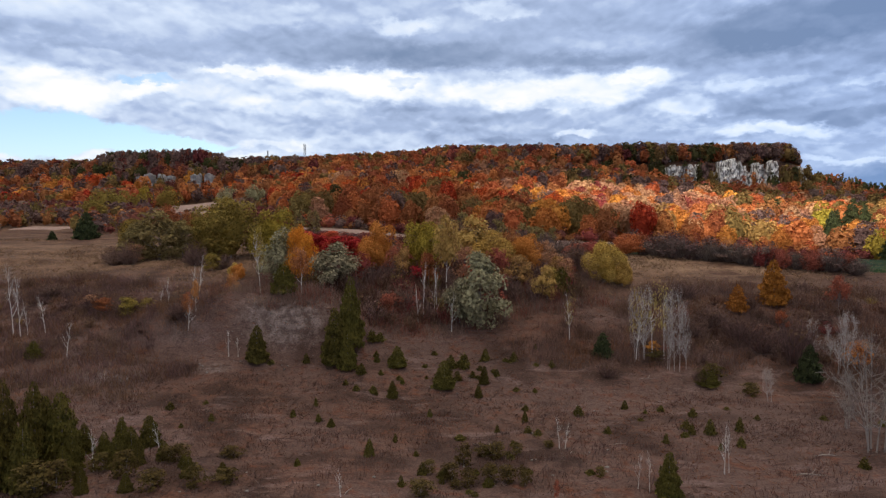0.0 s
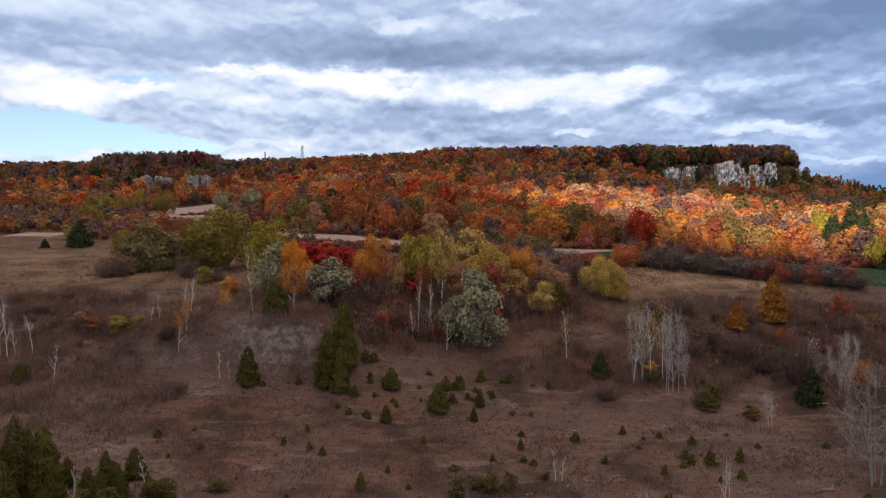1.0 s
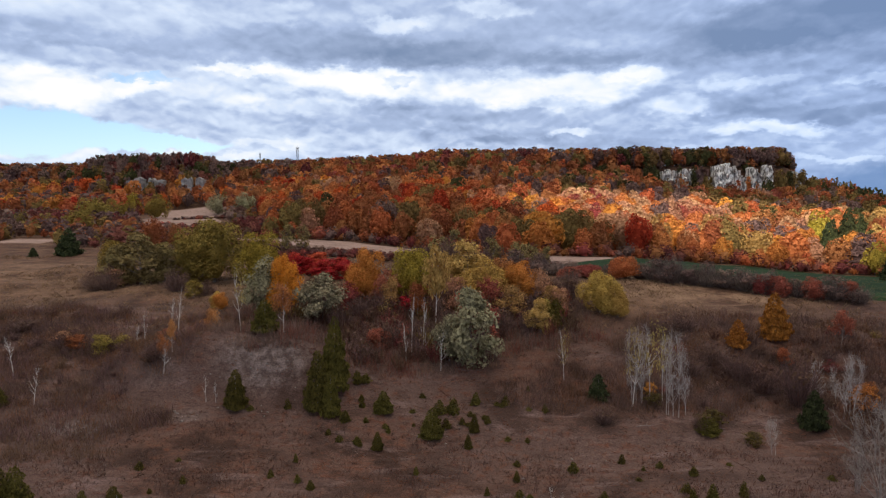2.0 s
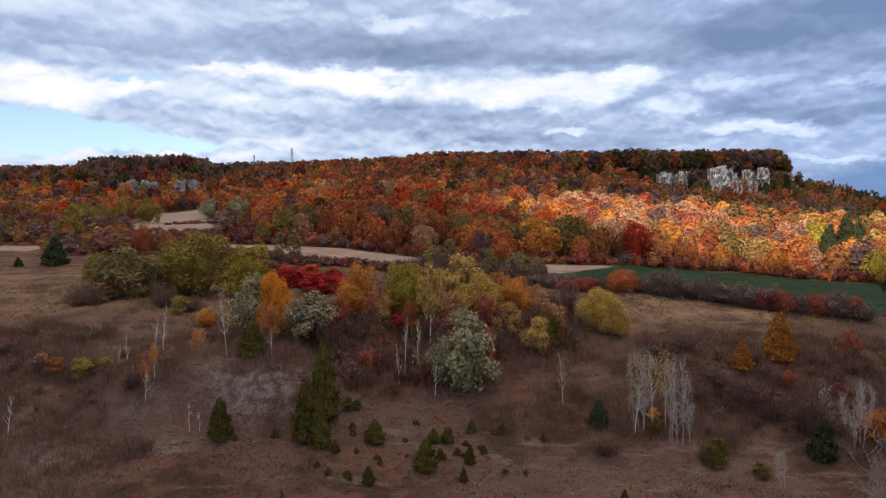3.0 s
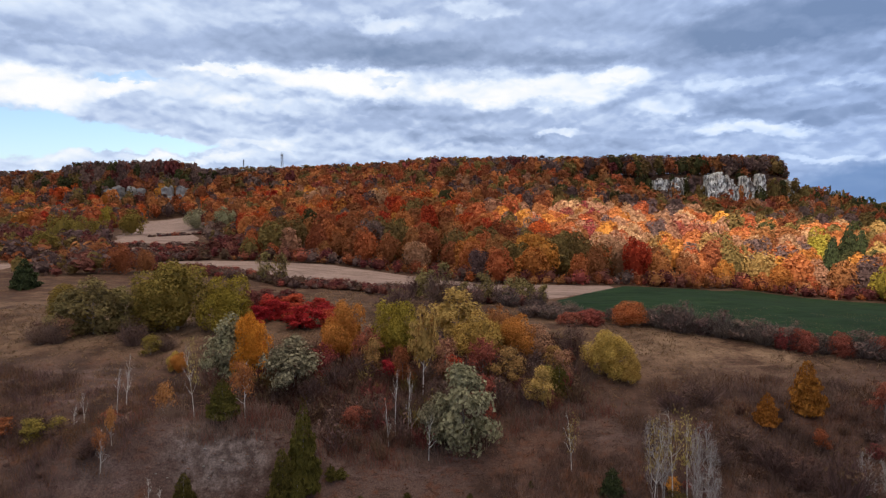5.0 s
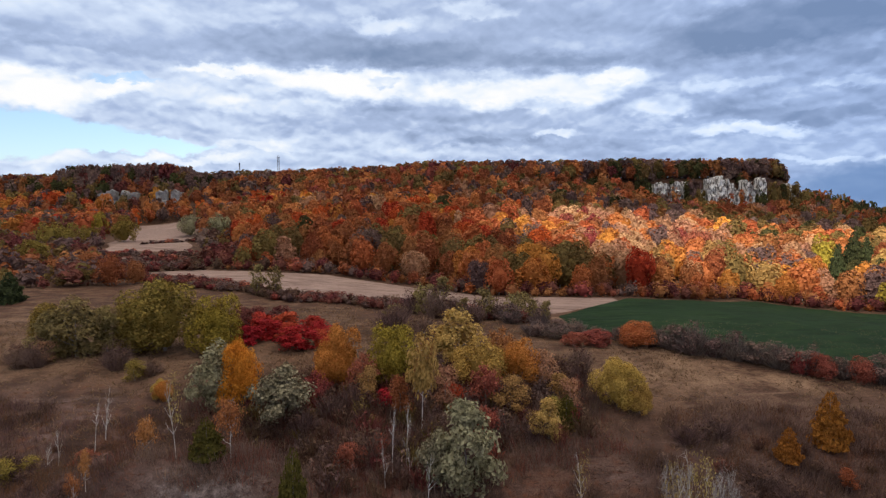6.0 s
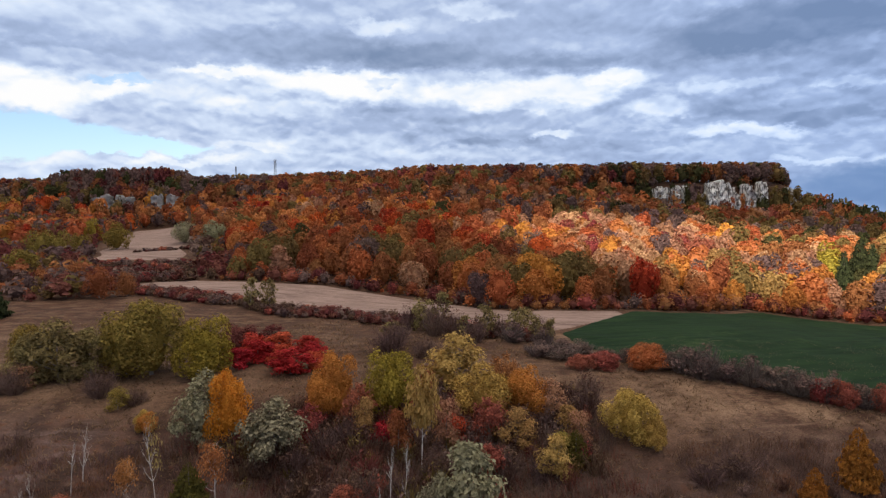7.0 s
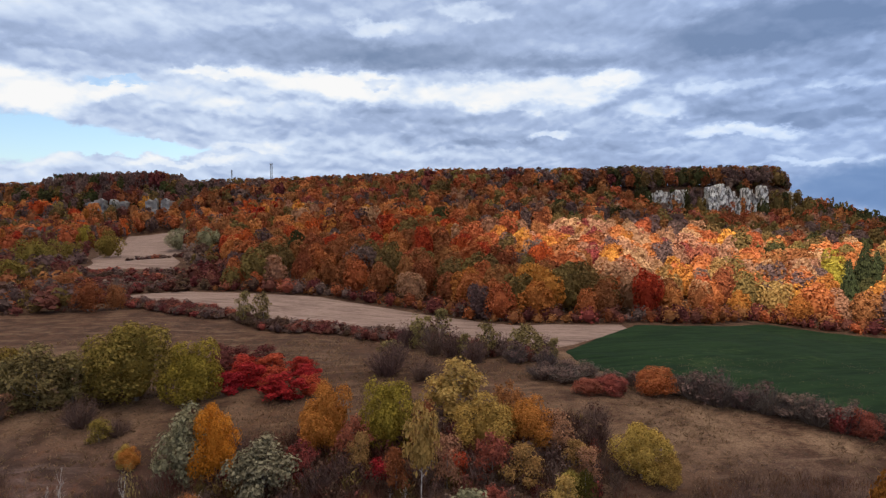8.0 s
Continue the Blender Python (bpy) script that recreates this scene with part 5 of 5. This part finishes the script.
TALL_SPRUCE = [(150, 224, 14.5, 7.5), (142, 221, 10.5, 5.5), (157, 227, 12, 6), (127, 199, 12.5, 6)]
stand(evergreen("cedar_tree", "dense dark olive-green cedar in the meadow", CEDAR, "meadow cedars", 2800, 0.05, 4, full=0.5, ragged=0.15), CEDAR_AT_A + CEDAR_AT_B, TAKEN, 3)
tuft = random.Random(41)
for cx, cy, rx, ry, count in ((1, 63.5, 11, 3.6, 24), (3, 42, 8, 5, 16), (-4, 52, 24, 9, 20), (22, 50, 14, 8, 14)):
    SMALLSAP_AT += [(cx + tuft.gauss(0, 0.5) * rx, cy + tuft.gauss(0, 0.5) * ry, tuft.uniform(0.3, 0.9), tuft.uniform(0.35, 0.8)) for _ in range(count)]
stand(evergreen("cedar_sapling", "small brownish green cedar sapling in dry grass", CEDAR, "cedar saplings", 220, 0.15, 3, ragged=0.25), SMALLSAP_AT, TAKEN, 4)
stand(evergreen("spruce_tree", "dark blue-green spruce at the meadow's edge", SPRUCE, "dark spruces", 1600, 0.075, 2, ragged=0.2), [(-86.5, 148, 6.6, 5.4), (-93, 145, 2.2, 2.0), (88, 119, 5.5, 4.5)] + SPRUCE_AT + TALL_SPRUCE, TAKEN, 5)
stand(leafy("juniper_shrub", "low brownish juniper shrub in dry grass", JUNIPER, "low shrubs", 800, 0.045, 0.02, 4, category="shrub", sparse=0.35), SHRUBYEL_AT_A + SHRUBYEL_AT_B, TAKEN, 6)
BIRCH_ROWS = BIRCH_AT_A + BIRCH_AT_B
stand(bare_birch(4, 1, limbs=12, radius=0.0200, top=0.97, base=0.22, lean=0.2, twigs=100, twig_len=0.17, reach=0.45, twig_width=0.0034), [r for r in BIRCH_ROWS if r[0] < 12 or r[1] < 50], TAKEN, 7)
stand([plant("aspen_tree", "leafless grey aspen with many thin upright branches", "tree", "bare aspens", [("trunk", woody(2, 22, 0.0105, 0.97, 0.12, 0.10, 260, 0.17, 0.34, 0.0042), ASPEN_BARK, "")]) for _ in range(3)], [r for r in BIRCH_ROWS if r[0] >= 12 and r[1] >= 50], TAKEN, 38)
stand([plant("bare_tree", "large leafless grey tree with spreading crooked limbs", "tree", "bare trees", [("trunk", woody(6, 12, 0.009, 0.95, 0.15, 0.2, 150, 0.13, 0.6, 0.0035), PALE_BARK, "")])], BIGBARE_AT, TAKEN, 8)
stand(leafy_birch("slim birch with a few yellow leaves", PALE_YELLOW, "leafy birches", count=300, leaf=0.022, base=0.32), BIRCHLEAF_YEL_AT, TAKEN, 9)
stand(leafy_birch("small white birch with orange leaves", AMBER, "leafy birches", count=1200, leaf=0.026, base=0.42), BIRCHLEAF_OR_AT, TAKEN, 10)
stand(leafy("maple_tree", "broad olive and yellow-green tree in the meadow", MOSS, "meadow trees", 5500, 0.026, 0.02, 2), TREE_OLIVE_AT, TAKEN, 11)
stand(leafy("maple_tree", "round yellow-green tree in the meadow", YELGREEN, "meadow trees", 4200, 0.029, 0.03, 3), TREE_YELGREEN_AT, TAKEN, 12)
stand(leafy("poplar_tree", "yellow poplar in full autumn colour", YELLOW, "meadow trees", 5000, 0.027, 0.05, 3), TREE_YELLOW_AT, TAKEN, 13)
stand(leafy("hawthorn_tree", "tan and straw-coloured hawthorn thinning out", STRAW, "meadow trees", 4000, 0.027, 0.03, 3, sparse=0.25), TREE_TAN_AT, TAKEN, 14)
stand(leafy("hawthorn_tree", "grey-olive hawthorn with thinning leaves beside maroon shrubs", GREY_OLIVE, "meadow trees", 4200, 0.026, 0.02, 3, sparse=0.22), TREE_GREY_OLIVE_AT, TAKEN, 31)
stand(evergreen("larch_tree", "golden orange larch in the meadow", GOLD_CEDAR, "golden larches", 2000, 0.06, 2, full=0.5, ragged=0.2), TREE_GOLD_AT, TAKEN, 15)
stand(leafy("maple_tree", "amber-orange round tree in the meadow", GOLD, "meadow trees", 5000, 0.026, 0.03, 2), TREE_AMBER_AT, TAKEN, 24)
stand(leafy_birch("tall thin aspen with tan-yellow crown", STRAW, "leafy birches", 1, 1, 2200, 0.03, 0.42), ASPEN_AT, TAKEN, 25)
stand(leafy("oak_tree", "olive-yellow oak by the stubble clearing", MOSS, "clearing trees", 1500, 0.038, 0.04, 3), TREE_FAROLIVE_AT, TAKEN, 26)
stand(leafy("willow_tree", "round silvery green willow at the stubble clearing", SILVER, "clearing trees", 1500, 0.036, 0.03, 2), TREE_FARSILVER_AT, TAKEN, 29)
stand(leafy("maple_tree", "bright yellow-green maple at the stubble clearing", YELGREEN, "clearing trees", 1500, 0.036, 0.03, 2), TREE_FARYEL_AT, TAKEN, 30)
stand(leafy("maple_tree", "rust-orange maple among maroon bushes", RUST, "clearing trees", 1500, 0.038, 0.03, 2), TREE_FAROR_AT, TAKEN, 27)
stand(leafy("sumac_shrub", "dull red sumac bush by the hedge", DULL_RED, "sumac bushes", 2400, 0.034, 0.02, 2, category="shrub"), DULLSUMAC_AT, TAKEN, 28)
stand(leafy("maple_tree", "bright orange maple among silvery poplars", BRIGHT_ORANGE, "meadow trees", 5500, 0.025, 0.03, 2), TREE_ORANGE_AT, TAKEN, 16)
stand(leafy("maple_tree", "small red maple above bare shrubs", DULL_RED, "meadow trees", 1900, 0.028, 0.32, 2, sparse=0.35), TREE_RED_AT, TAKEN, 17)
stand(leafy("silver_poplar", "silvery green poplar with pale leaves", SILVER, "silver poplars", 4200, 0.028, 0.02, 3, trunk=PALE_BARK, sparse=0.1), TREE_SILVER_AT, TAKEN, 18)
stand(leafy("dogwood_shrub", "dull russet-red shrub with thinning leaves in brush", DULL_RED, "russet shrubs", 1700, 0.032, 0.10, 2, category="shrub", sparse=0.45), RUSSET_AT[0::3], TAKEN, 33)
stand(leafy("dogwood_shrub", "rust-brown leafy shrub in brown brush", RUST, "russet shrubs", 1700, 0.032, 0.10, 2, category="shrub", sparse=0.45), RUSSET_AT[1::3], TAKEN, 34)
stand(leafy("dogwood_shrub", "pinkish tan shrub with dry leaves in brush", TAN, "russet shrubs", 1500, 0.030, 0.10, 2, category="shrub", sparse=0.5), RUSSET_AT[2::3], TAKEN, 35)
stand(leafy("buckthorn_shrub", "olive-green shrub still in leaf among brown brush", MOSS, "green shrubs", 1800, 0.032, 0.03, 2, category="shrub", sparse=0.3), MOSSY_AT, TAKEN, 36)
stand(leafy("dogwood_shrub", "amber-yellow low shrub below bare trees", GOLD, "amber shrubs", 1500, 0.034, 0.03, 2, category="shrub", sparse=0.4), AMBER_SHRUB_AT, TAKEN, 37)
stand(leafy("sumac_shrub", "dark maroon sumac bush losing its leaves", MAROON, "sumac bushes", 1500, 0.034, 0.04, 2, category="shrub", sparse=0.35), BARE_SUMAC_AT, TAKEN, 32)
stand(leafy("sumac_shrub", "crimson sumac bush in the meadow", CRIMSON, "sumac bushes", 2600, 0.034, 0.03, 4, category="shrub", sparse=0.2), SUMAC_AT, TAKEN, 19)
stand(leafy("sumac_shrub", "orange sumac bush by the hedge", ORANGE, "sumac bushes", 2800, 0.034, 0.02, 1, category="shrub"), OCLUMP_AT, TAKEN, 20)
stand(twiggy("hedge_shrub", "leafless grey-mauve shrub in the field hedge", GREY_TWIG, "hedge shrubs", 300, 0.018, 420, MAUVE, 4), [(x, y, h * (0.75 + 0.5 * ((i * 7) % 5) / 4), w * (0.95 + 0.3 * ((i * 3) % 4) / 3)) for i, (x, y, h, w) in enumerate(HEDGE_AT)], TAKEN, 21)
stand(twiggy("dogwood_shrub", "brown and mauve shrub with few leaves", MAUVE, "dogwood shrubs", 220, 0.018, 150, BRUSH, 3), BROWNSHRUB_AT_A + BROWNSHRUB_AT_B + BROWNSHRUB_AT_C, TAKEN, 22)
stand(leafy("hawthorn_tree", "thin brown tree along the field edge", GREY_OLIVE, "field edge trees", 700, 0.045, 0.05, 3, sparse=0.4), MIDTREE_BROWN_AT, TAKEN, 23)


# ---- dry weeds and grass ----
def weeds(name, label, mat, count, area, tall, width, keep, per=5):
    x0, x1, y0, y1 = area
    verts, quads, start = [], [], 0
    roots = []
    while len(roots) < count:
        x, y = rng.uniform(x0, x1), rng.uniform(y0, y1)
        if abs(x) < (y + 25) * 0.85 and keep(x, y):
            roots.append((x, y, land(x, y) - 0.03))
    roots = np.repeat(np.array(roots), per, 0)
    k = len(roots)
    base = roots + rng.normal(size=(k, 3)) * (0.14, 0.14, 0)
    tip = base + np.stack([rng.normal(size=k) * 0.22, rng.normal(size=k) * 0.22, rng.uniform(*tall, k)], -1)
    v, q = blades(base, tip, rng.uniform(width * 0.6, width * 1.4, k))
    return tagged(new(name, quad_mesh(name, v, q, mat)), label, "grass", kind="stuff")


def patchy(scale, seed, above):
    return lambda x, y: noise.noise((x * scale, y * scale, seed)) + rng.uniform(-0.25, 0.25) > above


weeds("weeds", "dead brown goldenrod stalks in the meadow", WEED_BROWN, 7000, (-75, 75, 30, 82), (0.08, 0.28), 0.05, patchy(0.09, 3.1, 0.0))
weeds("weeds", "grey-mauve dry weeds in the meadow", WEED_GREY, 5000, (-75, 75, 30, 86), (0.07, 0.24), 0.045, patchy(0.07, 8.8, 0.08))
weeds("weeds", "rusty dry grass in the meadow", WEED_RUST, 4500, (-75, 75, 30, 84), (0.06, 0.2), 0.045, patchy(0.08, 15.2, 0.12))
weeds("grass", "tan dry grass on the upper meadow", WEED_TAN, 6000, (-110, 85, 78, 125), (0.12, 0.35), 0.06, patchy(0.08, 21.0, -0.05))
weeds("grass", "brown grass tussocks on the upper meadow", WEED_TAN, 5000, (-110, 85, 76, 150), (0.15, 0.45), 0.08, lambda x, y: y < min(curve(STUBBLE_NEAR, x), 150) - 5 and (x < 24 or y < curve(WHEAT_NEAR, x) - 2) and noise.noise((x * 0.1, y * 0.1, 30.5)) > -0.05)


def fine_brush(name, label, mat, count, spots, tall, width, per=12, clump=0.35, wild=0.0):
    """Thin upright stems in loose clumps over the given ovals of the plan."""
    inside = near_any(spots)
    x0, x1 = min(s[0] - s[2] for s in spots), max(s[0] + s[2] for s in spots)
    y0, y1 = min(s[1] - s[3] for s in spots), max(s[1] + s[3] for s in spots)
    roots, guard = [], 0
    while len(roots) < count and guard < count * 60:
        guard += 1
        x, y = rng.uniform(x0, x1), rng.uniform(y0, y1)
        if inside(x, y) and noise.noise((x * 0.22, y * 0.22, count * 0.01)) + rng.uniform(-0.3, 0.3) > wild:
            roots.append((x, y, land(x, y) - 0.04))
    roots = np.repeat(np.array(roots), per, 0)
    k = len(roots)
    base = roots + rng.normal(size=(k, 3)) * (clump, clump, 0)
    h = rng.uniform(*tall, k) * np.repeat(rng.uniform(0.6, 1.2, k // per), per)
    tip = base + np.stack([rng.normal(size=k) * 0.28 * h, rng.normal(size=k) * 0.28 * h, h], -1)
    v, q = blades(base, tip, rng.uniform(width * 0.6, width * 1.4, k))
    return tagged(new(name, quad_mesh(name, v, q, mat)), label, "brush", kind="stuff")


LEFT_BANK = [(-46, 74, 15, 7), (-34, 71, 9, 6), (-52, 85, 12, 5), (-36, 61, 10, 4), (-30, 80, 9, 5), (-48, 64, 8, 4)]
RIGHT_BANK = [(33, 71, 12, 8), (45, 68, 12, 8), (24, 68, 7, 5), (50, 76, 10, 6), (36, 80, 10, 4), (14, 68, 6, 4)]
HOLLOW = [(-4, 80, 18, 10), (6, 90, 18, 8), (-15, 87, 11, 8), (13, 83, 9, 9), (-17, 72, 10, 4)]
BASIN = [(-14, 50, 30, 12), (16, 48, 30, 12), (0, 36, 30, 7), (-40, 55, 14, 6), (40, 52, 14, 8)]
fine_brush("brush", "mauve-brown leafless brush around the birches", MAUVE, 1500, LEFT_BANK, (0.4, 1.2), 0.035)
fine_brush("brush", "rusty dead stalks around the birches", WEED_RUST, 900, LEFT_BANK, (0.3, 0.9), 0.035)
fine_brush("brush", "dark brown stalks below the bank", BRUSH, 1100, LEFT_BANK + [(-38, 58, 12, 6)], (0.3, 1.0), 0.04)
fine_brush("brush", "mauve-brown leafless brush on the bank", MAUVE, 1500, RIGHT_BANK, (0.4, 1.3), 0.035)
fine_brush("brush", "rusty dead stalks on the bank", WEED_RUST, 900, RIGHT_BANK, (0.3, 0.9), 0.035)
fine_brush("brush", "dark brown stalks on the bank", BRUSH, 1100, RIGHT_BANK, (0.3, 1.0), 0.04)
fine_brush("brush", "mauve leafless brush among the meadow trees", MAUVE, 1900, HOLLOW, (0.5, 1.6), 0.035)
fine_brush("brush", "dull red brush among the meadow trees", MAROON, 1100, HOLLOW, (0.5, 1.6), 0.04)
fine_brush("brush", "straw-coloured stalks among the meadow trees", WEED_TAN, 700, HOLLOW, (0.3, 1.0), 0.04)
fine_brush("brush", "low mauve weeds over the meadow floor", WEED_GREY, 2000, BASIN, (0.12, 0.42), 0.035, 8, 0.4, 0.1)
fine_brush("brush", "low brown weeds over the meadow floor", BRUSH, 2000, BASIN, (0.12, 0.45), 0.035, 8, 0.4, 0.1)


# ---- stones and fallen wood ----
def stone_mesh(seed):
    bm = bmesh.new()
    bmesh.ops.create_icosphere(bm, subdivisions=1, radius=0.5)
    r = random.Random(seed)
    for v in bm.verts:
        v.co = Vector((v.co.x * 1.2, v.co.y * 0.9, v.co.z * 0.6)) * r.uniform(0.75, 1.2)
    me = bpy.data.meshes.new("stone")
    bm.to_mesh(me)
    bm.free()
    me.materials.append(STONE)
    return me


STONE_SHAPES = [stone_mesh(s) for s in range(5)]
pick_stone = random.Random(5)
for gx, gy, count, spread in ((-33, 60, 10, 3.5), (-24, 62, 6, 3), (-18, 66.5, 26, 5), (0, 60.5, 6, 2), (8, 42, 12, 6), (-12, 38.5, 10, 6), (14, 57, 8, 6)):
    for _ in range(count):
        x, y = gx + pick_stone.gauss(0, spread * 0.7), gy + pick_stone.gauss(0, spread * 0.4)
        s = pick_stone.uniform(0.10, 0.32)
        ob = new("stone", pick_stone.choice(STONE_SHAPES))
        ob.matrix_basis = Matrix.LocRotScale((x, y, land(x, y) + s * 0.1), Euler((0, 0, pick_stone.uniform(0, 6.28))), (s, s, s))
        tagged(ob, "pale grey stone lying in the meadow", "stone", "meadow stones")


def fallen_branch():
    pts = [(-0.5, 0, 0.03), (-0.2, 0.04, 0.06), (0.15, 0.0, 0.05), (0.5, 0.05, 0.03)]
    return join([tube(pts, [0.020, 0.018, 0.013, 0.006], 6), tube([(0.0, 0.02, 0.05), (0.12, 0.14, 0.12), (0.2, 0.22, 0.2)], [0.012, 0.008, 0.003], 5), tube([(-0.25, 0.03, 0.06), (-0.15, -0.1, 0.1), (-0.05, -0.2, 0.13)], [0.011, 0.007, 0.003], 5)])


BRANCH = quad_mesh("fallen_branch", *fallen_branch(), PALE_BARK)
for x, y, size, turn in ((21, 61.5, 1.9, 8), (24.5, 39.5, 2.0, -6), (27.5, 42.5, 2.2, 3), (13.5, 45.5, 1.2, 15), (9.5, 44, 1.3, 62), (-6, 38, 1.2, 70), (28, 61, 1.6, 12)):
    ob = new("fallen_branch", BRANCH)
    ob.matrix_basis = Matrix.LocRotScale((x, y, land(x, y)), Euler((0, 0, radians(turn))), (size, size, size))
    tagged(ob, "grey dead branch lying in dry weeds", "branch", "fallen branches")
